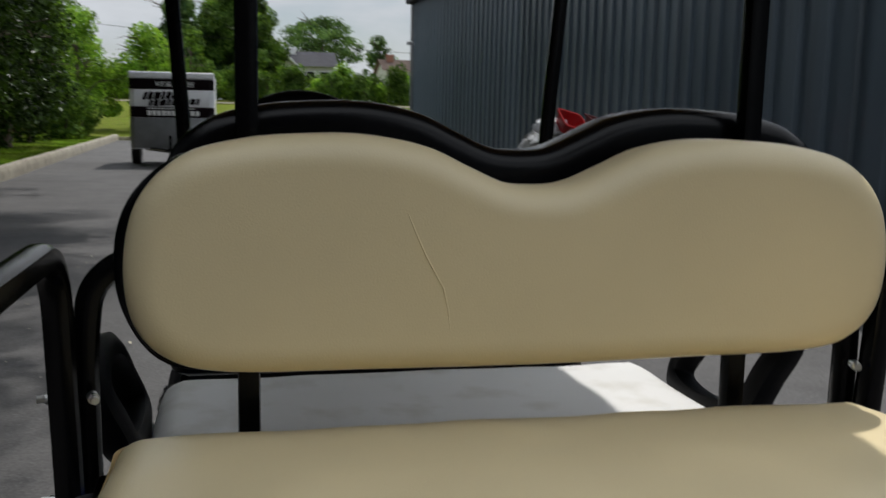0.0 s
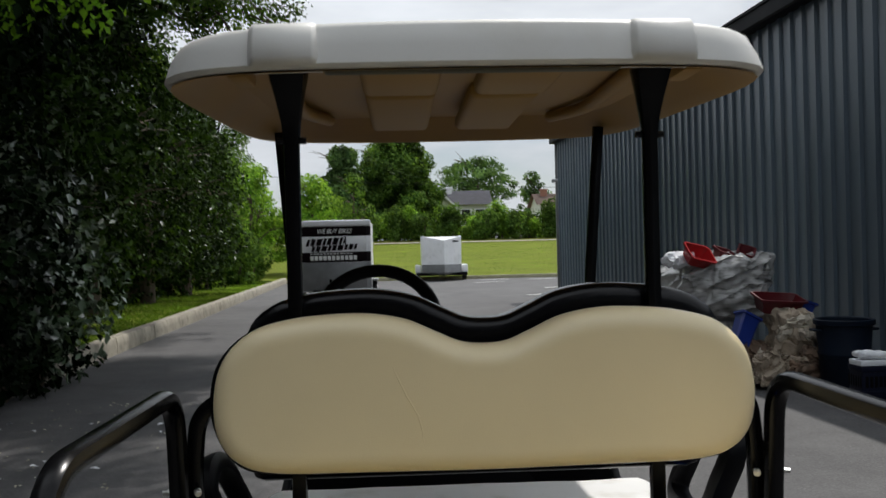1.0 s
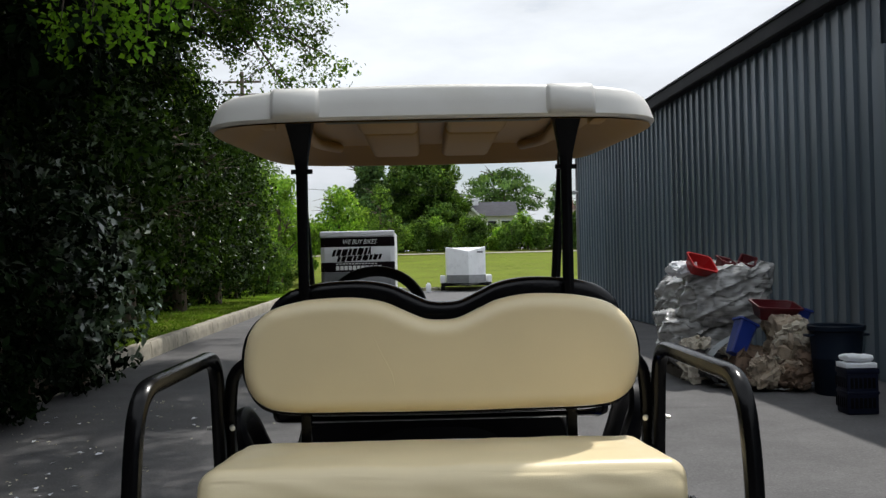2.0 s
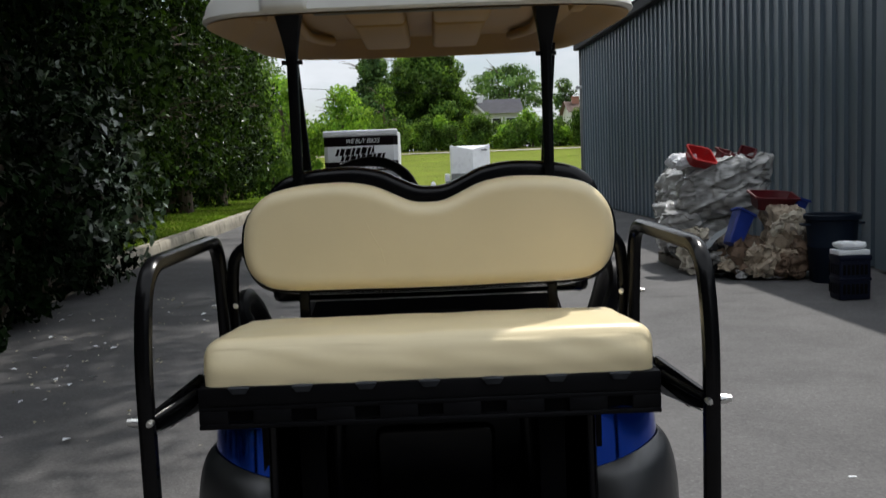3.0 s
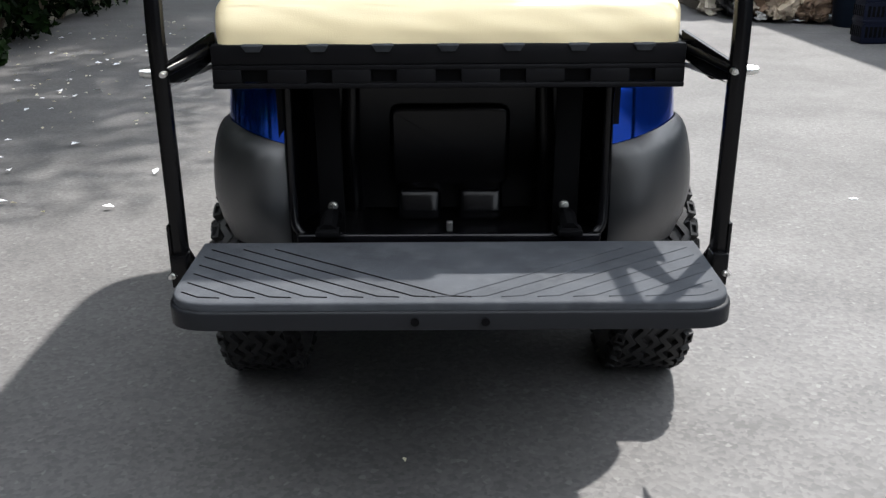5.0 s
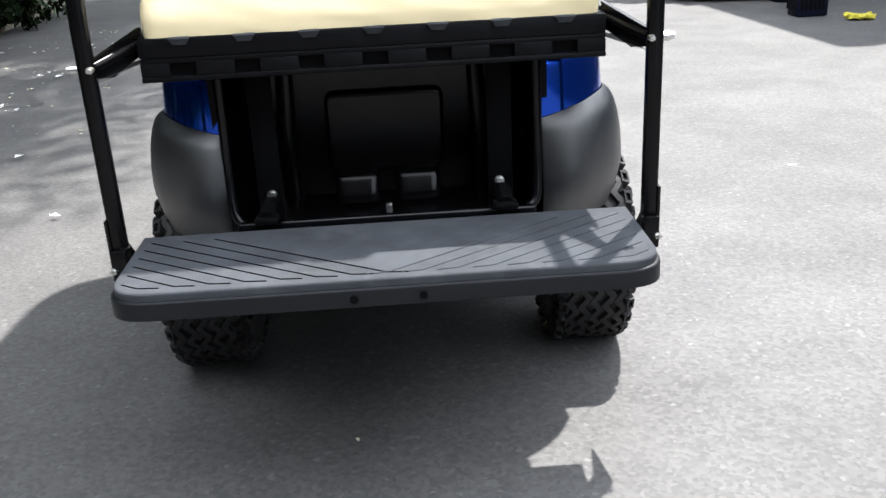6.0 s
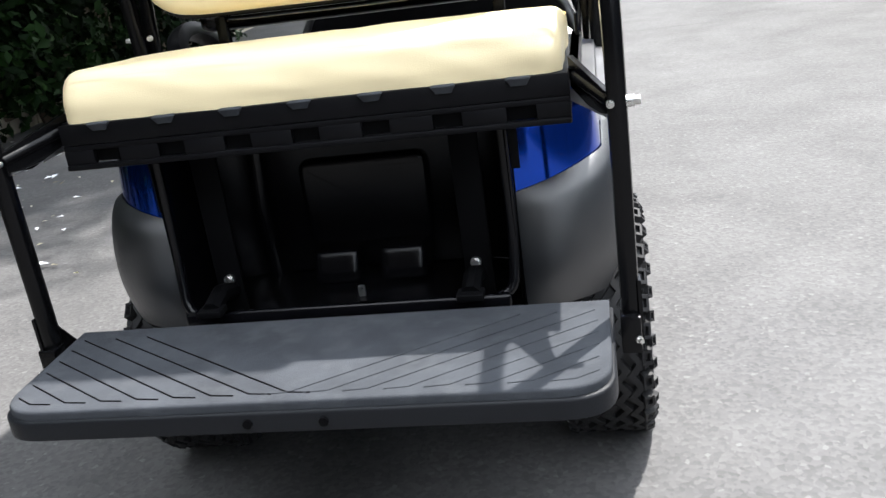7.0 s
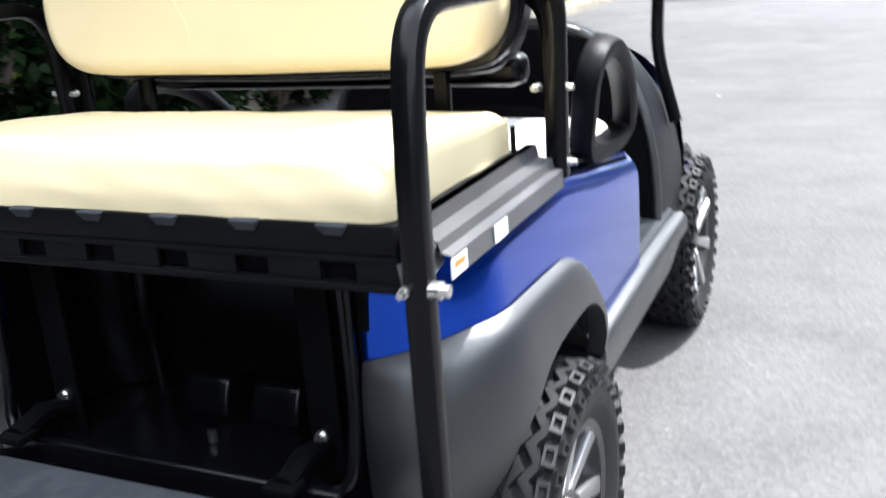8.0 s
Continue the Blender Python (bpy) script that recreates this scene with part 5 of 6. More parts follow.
def wrap_layers(bm, mid):
    """Level turns of film that pinch the load in bands."""
    for v in bm.verts:
        d = Vector((v.co.x - mid[0], v.co.y - mid[1], 0)).normalized()
        w = math.sin(v.co.z * 27 - (v.co.x - mid[0]) * 9 + 4.0 * noise.noise(v.co * 1.3) + 1.2 * noise.noise(v.co * 4))
        v.co += d * 0.032 * (1 - abs(w)) + Vector((0, 0, 0.012 * w))


bale = thing("wrapped_bale", (3.3, 12.2, 0), "tall bale of scrap in crumpled clear stretch wrap on a pallet", "bale")
bm = bmesh.new()
got = rounded(bm, (2.76, 11.55, 0.58), (3.76, 12.7, 1.22), 0.15, 44)
crumple(bm, got, 0.10, 2.0, 4)
wrap_layers(bm, (3.24, 12.1))
for v in bm.verts:                                     # the load leans over and its top rises to one side
    up = max(0, v.co.z - 0.6)
    v.co.x += 0.16 * up
    v.co.z += 0.16 * up * (v.co.x - 3.2)
part("upper_load", bm, WRAP, bale, sharp=70)
bm = bmesh.new()
got = rounded(bm, (2.70, 11.65, 0.12), (3.45, 12.6, 0.70), 0.14, 36)
crumple(bm, got, 0.10, 2.4, 9)
wrap_layers(bm, (3.08, 12.1))
part("lower_load", bm, WRAP, bale, sharp=70)
bm = bmesh.new()
for k in range(5):
    box(bm, (2.8, 11.6 + k * 0.24, 0.095), (3.9, 11.74 + k * 0.24, 0.118), 0.003)
for k in range(3):
    box(bm, (2.8 + k * 0.5, 11.6, 0.0), (2.9 + k * 0.5, 12.7, 0.096), 0.003)
part("pallet", bm, WOOD_POLE, bale)


def tote(name, at, size, mat, turn, label, group="totes"):
    """An open plastic tote with a rolled rim and sloping sides."""
    sx, sy, sz = size
    bm = bmesh.new()
    m = pose(*at, *turn)

    def ring(f, z, w):
        return [m @ Vector((sx * f * x + w * x, sy * f * y + w * y, z)) for x, y in ((-1, -0.8), (-0.8, -1), (0.8, -1), (1, -0.8), (1, 0.8), (0.8, 1), (-0.8, 1), (-1, 0.8))]

    rings = [[bm.verts.new(p) for p in r] for r in (ring(0.78, 0, 0), ring(1, sz, 0), ring(1, sz, 0.018), ring(1, sz - 0.02, 0.018), ring(1, sz - 0.02, -0.005), ring(0.77, 0.01, -0.006))]
    for a, b in zip(rings, rings[1:]):
        for j in range(8):
            bm.faces.new((a[j], a[(j + 1) % 8], b[(j + 1) % 8], b[j]))
    bm.faces.new(rings[0][::-1]), bm.faces.new(rings[-1])
    bmesh.ops.recalc_face_normals(bm, faces=bm.faces[:])
    return solo(name, bm, mat, label, "tote", group)


tote("plastic_tote", (2.98, 11.62, 1.22), (0.15, 0.12, 0.13), RED, (42, 12, 20), "bright red plastic tote tipped on the wrapped bale")
tote("plastic_tote", (3.38, 11.95, 1.22), (0.10, 0.08, 0.12), DARK_RED, (24, 14, 20), "dark red plastic tote lying on the wrapped bale")
tote("plastic_tote", (3.62, 11.9, 1.22), (0.11, 0.08, 0.12), DARK_RED, (20, -22, 60), "dark red plastic tote leaning on the wrapped bale")
tote("plastic_tote", (3.10, 10.76, 0.36), (0.10, 0.08, 0.38), BLUE_BIN, (-12, 28, 8), "blue plastic tub tilted among torn sacks")
tote("plastic_tote", (3.58, 10.95, 0.72), (0.23, 0.13, 0.15), DARK_RED, (16, 4, 6), "long red plastic tote on top of torn sacks")
tote("plastic_tote", (3.88, 10.98, 0.70), (0.07, 0.07, 0.10), BLUE_BIN, (-10, 20, 0), "small blue tub beside the red tote")
SACK_DARK = material("stained_paper", (0.16, 0.105, 0.07), 0.85, vary=0.4, scale=9, grain=0.5, grain_scale=50, dirt=(0.04, 0.03, 0.022), dirt_amount=0.8)
SACK_PALE = material("pale_sacking", (0.52, 0.47, 0.38), 0.8, vary=0.3, scale=8, grain=0.5, grain_scale=40, dirt=(0.16, 0.12, 0.08), dirt_amount=0.8)


def sack(lo, hi, seed, mat, label, rough=0.1, freq=3.6, n=22):
    """A crumpled sack that stands on the ground or on the heap under it."""
    bm = bmesh.new()
    got = rounded(bm, lo, hi, min(0.09, 0.45 * min(h - l for l, h in zip(lo, hi))), n)
    crumple(bm, got, rough, freq, seed)
    low = min(v.co.z for v in bm.verts)
    for v in bm.verts:
        v.co.z += lo[2] - low
    solo("paper_sack", bm, mat, label, "sack", "heap of sacks", sharp=28)


sack((3.46, 10.62, 0.0), (3.86, 11.1, 0.68), 5, CARD, "tall torn brown paper sack of scrap in a heap", 0.085)
sack((3.52, 10.58, 0.42), (3.82, 10.78, 0.70), 31, SACK_PALE, "pale torn sack draped over the heap", 0.07, 5.0)
sack((3.08, 10.64, 0.0), (3.48, 11.15, 0.34), 2, SACK_DARK, "stained brown sack low in the heap", 0.11)
sack((3.20, 10.46, 0.0), (3.46, 10.70, 0.33), 8, CARD, "crumpled brown paper sack leaning on the heap", 0.09, 5.0)
sack((3.44, 10.42, 0.0), (3.74, 10.66, 0.24), 12, SACK_DARK, "stained brown sack lying against the heap", 0.09, 5.0)
sack((2.86, 10.92, 0.0), (3.16, 11.36, 0.32), 13, DARK_BAG, "crumpled black plastic bag between the sacks", 0.10)
sack((2.72, 11.22, 0.0), (3.02, 11.55, 0.44), 15, SACK_PALE, "pale crumpled sack under the wrapped bale", 0.09, 4.6)
sack((3.02, 10.82, 0.28), (3.20, 11.02, 0.46), 17, SACK_PALE, "small pale torn sack on the heap", 0.06, 7.0)
bits = random.Random(41)
for k in range(26):
    f = bits.random()
    x, y, r = 2.98 + 0.86 * f, 10.44 + 0.26 * bits.random() + 0.25 * (1 - f), bits.uniform(0.045, 0.09)
    z = 0.30 * bits.random() ** 1.5 * (0.5 + f)
    sack((x - r, y - r, z), (x + r, y + r, z + 1.5 * r), 60 + k, (CARD, SACK_PALE, SACK_DARK, WRAP)[k % 4], "torn scrap of sacking in the heap", 0.05, 9.0, 8)
rng = random.Random(3)
for k in range(16):
    bm = bmesh.new()
    x, y = rng.uniform(2.9, 4.1), rng.uniform(10.4, 11.2)
    rows = [[(x + i * 0.06 + rng.uniform(-0.02, 0.02), y + j * 0.06 + rng.uniform(-0.02, 0.02), 0.012 + rng.uniform(0, 0.05)) for i in range(4)] for j in range(3)]
    sheet(bm, rows)
    bmesh.ops.solidify(bm, geom=bm.faces[:], thickness=0.006)
    solo("paper_scrap", bm, rng.choice((CARD, PAPER, WRAP)), "torn scrap of packing paper on the asphalt", "scrap", "scraps by the heap")
bm = bmesh.new()
sheet(bm, [[(2.80 + 0.44 * t + 0.10 * u, 10.98 + 0.10 * t - 0.16 * u, 0.22 + 0.40 * t ** 0.8 + 0.10 * u + 0.03 * math.sin(5 * t + 2 * u)) for u in (0, 0.5, 1)] for t in (k / 8 for k in range(9))])
bmesh.ops.solidify(bm, geom=bm.faces[:], thickness=0.008)
solo("plastic_sheet", bm, material("grey_sheet", (0.22, 0.25, 0.28), 0.3, vary=0.2), "grey bent plastic sheet leaning on the bale", "sheet")

bm = bmesh.new()
got = rounded(bm, (2.70, 11.58, 1.16), (2.98, 11.85, 1.30), 0.05, 10)
crumple(bm, got, 0.05, 7, 21)
solo("plastic_bag", bm, PAPER, "pale blue-white plastic bag on the wrapped bale", "bag", sharp=30)

# bin and crate
bin_thing = thing("rubbish_bin", (3.97, 10.36, 0), "round dark teal plastic rubbish bin against the ribbed wall", "bin")
bm = bmesh.new()
rows = []
for z, r in ((0.0, 0.0), (0.0, 0.235), (0.02, 0.25), (0.34, 0.278), (0.35, 0.286), (0.37, 0.286), (0.38, 0.280), (0.62, 0.30), (0.63, 0.328), (0.67, 0.332), (0.68, 0.32), (0.67, 0.295), (0.20, 0.26), (0.19, 0.0)):
    rows.append([Vector((3.97 + 0.82 * r * math.cos(a), 10.36 + 0.82 * r * math.sin(a), z)) for a in (2 * math.pi * k / 28 for k in range(29))])
sheet(bm, rows)
bmesh.ops.remove_doubles(bm, verts=bm.verts[:], dist=0.0005)
bmesh.ops.recalc_face_normals(bm, faces=bm.faces[:])
part("body", bm, TEAL_BIN, bin_thing)
for s in (-1, 1):
    bm = bmesh.new()
    tube(bm, fillet([(3.97 + s * 0.24, 10.30, 0.58), (3.97 + s * 0.30, 10.30, 0.58), (3.97 + s * 0.30, 10.42, 0.58), (3.97 + s * 0.24, 10.42, 0.58)], 0.02), 0.012, 8)
    part("handle", bm, TEAL_BIN, bin_thing)
NAVY = material("navy_crate_plastic", (0.005, 0.007, 0.018), 0.5, specular=0.12, vary=0.15, scale=8)
crate = thing("crate", (3.656, 9.263, 0), "navy plastic crate with slotted sides standing by the wall", "crate")
bm = bmesh.new()
box(bm, (3.524, 9.158, 0.0), (3.796, 9.382, 0.385), 0.02, seg=3)
box(bm, (3.516, 9.151, 0.345), (3.804, 9.389, 0.395), 0.012)
box(bm, (3.519, 9.154, 0.17), (3.801, 9.386, 0.20), 0.008)
part("body", bm, NAVY, crate)
# near-black boxes on the faces stand in for shaded slot openings
for z in (0.055, 0.225):
    for k in range(6):
        bm = bmesh.new()
        box(bm, (3.548 + 0.038 * k, 9.155, z), (3.574 + 0.038 * k, 9.159, z + 0.09), 0.002)
        part("slot", bm, STRAP, crate)
        bm = bmesh.new()
        box(bm, (3.521, 9.178 + 0.038 * k, z), (3.526, 9.199 + 0.038 * k, z + 0.09), 0.002)
        part("slot", bm, STRAP, crate)
bm = bmesh.new()
box(bm, (3.516, 9.164, 0.397), (3.788, 9.362, 0.440), 0.006)
solo("white_case", bm, PAPER, "flat white carton lying on the navy crate", "carton")
bm = bmesh.new()
got = rounded(bm, (3.528, 9.178, 0.446), (3.768, 9.343, 0.505), 0.03, 12)
crumple(bm, got, 0.018, 6, 3)
low = min(v.co.z for v in bm.verts)
for v in bm.verts:
    v.co.z += 0.4405 - low
solo("folded_paper", bm, PAPER, "crumpled white paper bag on the carton", "paper", sharp=30)
bm = bmesh.new()
got = rounded(bm, (3.80, 8.76, 0.0), (4.03, 8.90, 0.045), 0.02, 10)
crumple(bm, got, 0.03, 12, 6)
low = min(v.co.z for v in bm.verts)
for v in bm.verts:
    v.co.z -= low
solo("yellow_rag", bm, YELLOW, "yellow rag dropped on the asphalt", "rag", sharp=30)

# litter on the asphalt
rng = np.random.default_rng(11)
k = 420
px = np.concatenate([rng.normal(-3.0, 0.8, k), rng.uniform(-4, 0, 30)])
py = np.concatenate([rng.uniform(2.5, 11, k), rng.uniform(5.5, 12, 30)])
keep = px > -4.3
spots = np.stack([px[keep], py[keep], np.full(keep.sum(), 0.012)], 1)
tagged(new("fallen_leaves", leaves("fallen_leaves", spots, np.tile([0, 0, 3.0], (len(spots), 1)), 0.030, DRY_LEAF, 12, 0.5, 0.5)), "small dry leaves and bits scattered on the asphalt", "litter", kind="stuff")
rng = np.random.default_rng(14)
spots = np.stack([rng.normal(-2.7, 0.5, 60), rng.uniform(4.5, 10, 60), np.full(60, 0.016)], 1)
tagged(new("paper_bits", leaves("paper_bits", spots, np.tile([0, 0, 3.0], (60, 1)), 0.055, PAPER, 15, 0.4, 0.6)), "small pale bits of paper scattered on the asphalt", "litter", kind="stuff")
bm = bmesh.new()
got = box(bm, (1.675, 4.875, 0.002), (1.708, 4.89, 0.005), 0.002)
solo("paper_slip", bm, PAPER, "small white slip of paper on the asphalt", "litter")

# ---- trees ----
def limbs(bm, base, height, spread, r, seed, n=7):
    """A tapered trunk with limbs."""
    rng = random.Random(seed)
    base = Vector(base)
    pts = [base + Vector((0.06 * height * noise.noise((seed, k, 0)), 0.06 * height * noise.noise((seed, k, 5)), height * 0.75 * k / 6)) for k in range(7)]
    tube(bm, pts, [r * (1.25 - 0.15 * k) for k in range(7)], 9)
    for k in range(n):
        p = pts[2 + k % 5]
        a = 2 * math.pi * k / n + rng.uniform(-0.4, 0.4)
        q = p + Vector((math.cos(a) * spread, math.sin(a) * spread, height * rng.uniform(0.08, 0.25))) * rng.uniform(0.55, 0.95)
        m = (p + q) / 2 + Vector((0, 0, 0.05 * height))
        tube(bm, [p, m, q], [r * 0.45, r * 0.3, r * 0.08], 6)
        for j in range(3):
            e = q + Vector((rng.uniform(-1, 1), rng.uniform(-1, 1), rng.uniform(-0.2, 0.8))) * spread * 0.35
            tube(bm, [m, (m + e) / 2 + Vector((0, 0, 0.1)), e], [r * 0.2, r * 0.13, r * 0.04], 5)


def sprays(c, nrm, low, gap, pitch=2.6):
    """Keep the leaves that sit on twigs, so that dark gaps stay between the sprays."""
    keep = [p[2] > low and noise.noise(Vector(p) * pitch) + 0.6 * noise.noise(Vector(p) * pitch * 2.7) > gap for p in c]
    keep = np.array(keep)
    return c[keep], nrm[keep]


def tree(name, at, height, spread, seed, mat, leaf, per_area, label, crown_from=0.3, lumps=22, flat=1.0, category="tree", deep=0.5, group="", taper=0.55, gap=-2.0):
    """A trunk with limbs and a crown of leafy lumps that narrows upward by taper."""
    rng = random.Random(seed)
    t = thing(name, at, label, category, group)
    bm = bmesh.new()
    limbs(bm, at, height, spread * 0.7, 0.022 * height, seed)
    part("trunk", bm, BARK, t)
    blobs = []
    for k in range(lumps):
        a, f = k * 2.399 + rng.uniform(-0.4, 0.4), math.sqrt((k % 5 + rng.random()) / 5)
        h = (k + rng.random()) / lumps
        wide = (1 - taper * h) * min(1, 0.65 + 1.6 * h) * math.sqrt(1 - h ** 3 * 0.97)
        s = spread * rng.choice((0.15, 0.2, 0.26, 0.33))
        z = at[2] + height * (crown_from + (0.93 - crown_from) * h)
        blobs.append((at[0] + math.cos(a) * f * spread * wide * 0.85, at[1] + math.sin(a) * f * spread * wide * 0.85, z, s, s, s * 0.75 * flat))
    c, nrm = clumps(blobs, per_area, seed, deep)
    c, nrm = sprays(c, nrm, at[2] + 0.1, gap)
    attach(new("crown", leaves("crown", c, nrm, leaf, mat, seed)), t)
    return t


def shrub(name, at, size, seed, mat, leaf, per_area, label, group="", lumps=9, gap=-2.0):
    """A bush of lumps down to the ground."""
    rng = random.Random(seed)
    t = thing(name, at, label, "bush", group)
    bm = bmesh.new()
    for k in range(4):
        e = Vector(at) + Vector((rng.uniform(-0.4, 0.4) * size[0], rng.uniform(-0.4, 0.4) * size[1], size[2] * rng.uniform(0.6, 0.9)))
        tube(bm, [Vector(at), (Vector(at) + e) / 2 + Vector((0.1, 0, 0)), e], [0.05, 0.035, 0.01], 6)
    part("stem", bm, BARK, t)
    blobs = []
    for k in range(lumps):
        s = rng.uniform(0.32, 0.5)
        blobs.append((at[0] + rng.uniform(-0.55, 0.55) * size[0], at[1] + rng.uniform(-0.5, 0.5) * size[1], at[2] + size[2] * (0.15 + 0.7 * (k + 0.5) / lumps), size[0] * s, size[1] * s, size[2] * s * 0.55))
    c, nrm = clumps(blobs, per_area, seed, 0.4)
    c, nrm = sprays(c, nrm, at[2] - 0.05, gap, 3.2)
    attach(new("crown", leaves("crown", c, nrm, leaf, mat, seed)), t)
    return t


# trees behind the kerb, near to far
# the first five, unseen behind the camera, are added to block sky light
row = [(-2.2, -9.0, 8.0, 2.6), (-4.0, -6.4, 8.0, 2.4), (-4.6, -3.6, 8.0, 2.2), (-6.8, -6.5, 8.5, 2.6), (-6.7, -2.6, 8.5, 2.6), (-6.5, 1.0, 8.5, 2.6), (-6.4, 4.6, 9.0, 2.7), (-6.3, 8.2, 9.0, 2.6), (-6.4, 11.8, 8.6, 2.5)]
row += [(kerb_x(y) - back - 0.9, y, h, s) for y, back, h, s in ((15.2, 2.4, 8.8, 2.2), (18.6, 2.1, 8.4, 2.2), (22.2, 2.0, 8.4, 2.2), (26.5, 1.8, 7.8, 2.1), (31.0, 1.7, 7.2, 2.1), (36.0, 1.6, 6.4, 2.0), (40.5, 1.6, 5.8, 1.9))]
for k, (x, y, h, s) in enumerate(row):
    near = y < 14
    # shade is put into leaf colour: blackest near, brighter along the row
    tree("tree", (x, y, 0.1), h, s, 20 + k, LEAF_DEEP_SHADE if y < 10 else WAXY_LEAF if y < 17 else LEAF_SHADED if y < 38 else LEAF_MID, 0.115 if near else 0.15, 130 if near else 80,
         "dense tree in deep shade overhanging the kerb" if near else "leafy green tree behind the verge", 0.10 if near else 0.12, 40 if near else 44, group="trees along the kerb", taper=0.25 if near else 0.45, deep=0.3, gap=-0.02 if y < 34 else -2.0)
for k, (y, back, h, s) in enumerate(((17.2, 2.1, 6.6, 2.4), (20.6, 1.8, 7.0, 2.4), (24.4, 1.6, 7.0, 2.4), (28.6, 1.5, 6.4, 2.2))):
    tree("tree", (kerb_x(y) - back, y, 0.1), h, s, 320 + k, LEAF_SHADED, 0.13, 100, "leafy tree with boughs spreading out over the kerb", 0.15, 60, group="trees along the kerb", taper=0.25, deep=0.4, gap=0.0)
edge = [(-4.0, y, 1.2, 2.7) for y in (-1.5, 0.6, 2.6, 4.5, 6.3, 8.0)] + [(-3.95, 9.4, 1.1, 2.5), (-4.0, 10.8, 1.05, 2.3), (-4.15, 12.1, 1.0, 2.2), (-4.6, 13.4, 0.9, 2.0)]
edge += [(kerb_x(y) - back, y, w, h) for y, back, w, h in ((14.6, 1.5, 0.8, 2.0), (16.8, 2.0, 0.8, 1.9), (19.2, 2.2, 0.8, 2.1), (21.8, 2.2, 0.8, 1.8), (24.6, 2.1, 0.9, 2.0), (28.0, 1.9, 0.9, 1.9), (32.0, 1.5, 1.0, 2.1), (36.5, 1.2, 1.0, 2.0), (41.0, 1.2, 1.0, 2.0))]
for k, (x, y, w, h) in enumerate(edge):
    # bushes take the same painted shade tones, near to far
    shrub("bush", (x, y, 0.12), (w, w * 1.3, h), 60 + k, LEAF_DEEP_SHADE if y < 9.6 else WAXY_LEAF if y < 17.5 else LEAF_SHADED if y < 34 else LEAF_MID, 0.105 if y < 9.6 else 0.13, 200 if y < 9.6 else 120,
          "glossy-leaved bush in shade hanging over the kerb" if y < 14 else "green bush behind the kerb", "bushes along the kerb", 14, -0.04 if y < 34 else -2.0)
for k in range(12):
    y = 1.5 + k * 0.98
    # leaves coloured for deep shade
    shrub("bush", (kerb_x(y) + 0.12 - 0.1 * (k > 9), y, 0.02), (0.62, 0.75, 1.0), 240 + k, LEAF_DEEP_SHADE, 0.11, 190, "low growth in deep shade spilling over the kerb", "bushes along the kerb", 8, -0.12)
for k, (y, back, h, w) in enumerate(((12.0, 0.70, 4.4, 1.15), (13.3, 1.20, 5.2, 1.30), (14.7, 1.45, 4.8, 1.40), (16.2, 1.55, 5.6, 1.50), (17.8, 1.6, 5.2, 1.50))):
    tree("tree", (kerb_x(y) - back, y, 0.15), h, w, 440 + k, WAXY_LEAF if k < 4 else LEAF_SHADED, 0.185, 52, "small glossy-leaved tree leaning out over the kerb", 0.13, 46, group="trees along the kerb", taper=0.2, deep=0.35, gap=0.14)
# a big tree whose crown reaches out over the lot and shades it
big = thing("shade_tree", (-6.2, 10.5, 0.1), "big broad tree reaching over the lot in deep shade", "tree")
bm = bmesh.new()
limbs(bm, (-6.2, 10.5, 0.1), 9.0, 2.2, 0.26, 97, 9)
part("trunk", bm, BARK, big)
rng = random.Random(98)
blobs = []
for k in range(440):                                   # high crown over the lot edge, out of view, placed for its shade
    x, y = -7.2 + 8.0 * rng.random(), 8.6 + 11.4 * rng.random()
    if k > 300:
        x, y = -7.4 + 2.9 * rng.random(), -4.0 + 13.0 * rng.random()
    z = 5.2 + 2.4 * rng.random() + 0.2 * max(0, x + 4) + 0.12 * max(0, y - 8) + 0.25 * max(0, y - 13)
    s = rng.uniform(0.55, 0.9)
    blobs.append((x, y, z, s, s, s * 0.7))
for k in range(110):                                   # high limbs over the near lot, out of view, added to shade it
    s = rng.uniform(0.5, 0.85)
    blobs.append((-5.2 + 4.6 * rng.random() ** 1.3, 4.6 + 5.6 * rng.random(), 5.9 + 1.8 * rng.random(), s, s, s * 0.7))
for k in range(150):                                   # lower boughs along the kerb
    y = 5.5 + 9.5 * rng.random()
    s = rng.uniform(0.35, 0.65)
    x = min(-2.6, -0.225 * (y - 1.2) - s - 0.15) - 2.6 * rng.random()
    blobs.append((x, y, 2.7 + 2.9 * rng.random(), s, s, s * 0.8))
# the nearest boughs get the leaf colour painted for deep shade
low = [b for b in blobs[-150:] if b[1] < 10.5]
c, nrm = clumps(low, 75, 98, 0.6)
attach(new("lower_bough", leaves("lower_bough", c, nrm, 0.12, LEAF_DEEP_SHADE, 99)), big)
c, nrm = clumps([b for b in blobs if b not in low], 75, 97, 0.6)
attach(new("crown", leaves("crown", c, nrm, 0.115, LEAF_SHADED, 96)), big)
# woodland behind the row closes the view, its shade put into the leaf colour
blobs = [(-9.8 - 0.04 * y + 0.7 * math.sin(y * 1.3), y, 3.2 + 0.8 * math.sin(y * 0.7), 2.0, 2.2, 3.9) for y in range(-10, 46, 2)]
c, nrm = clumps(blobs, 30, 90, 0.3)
tagged(new("woodland", leaves("woodland", c, nrm, 0.24, LEAF_DEEP_SHADE, 91)), "dense woodland in deep shade behind the trees", "woods", kind="stuff")
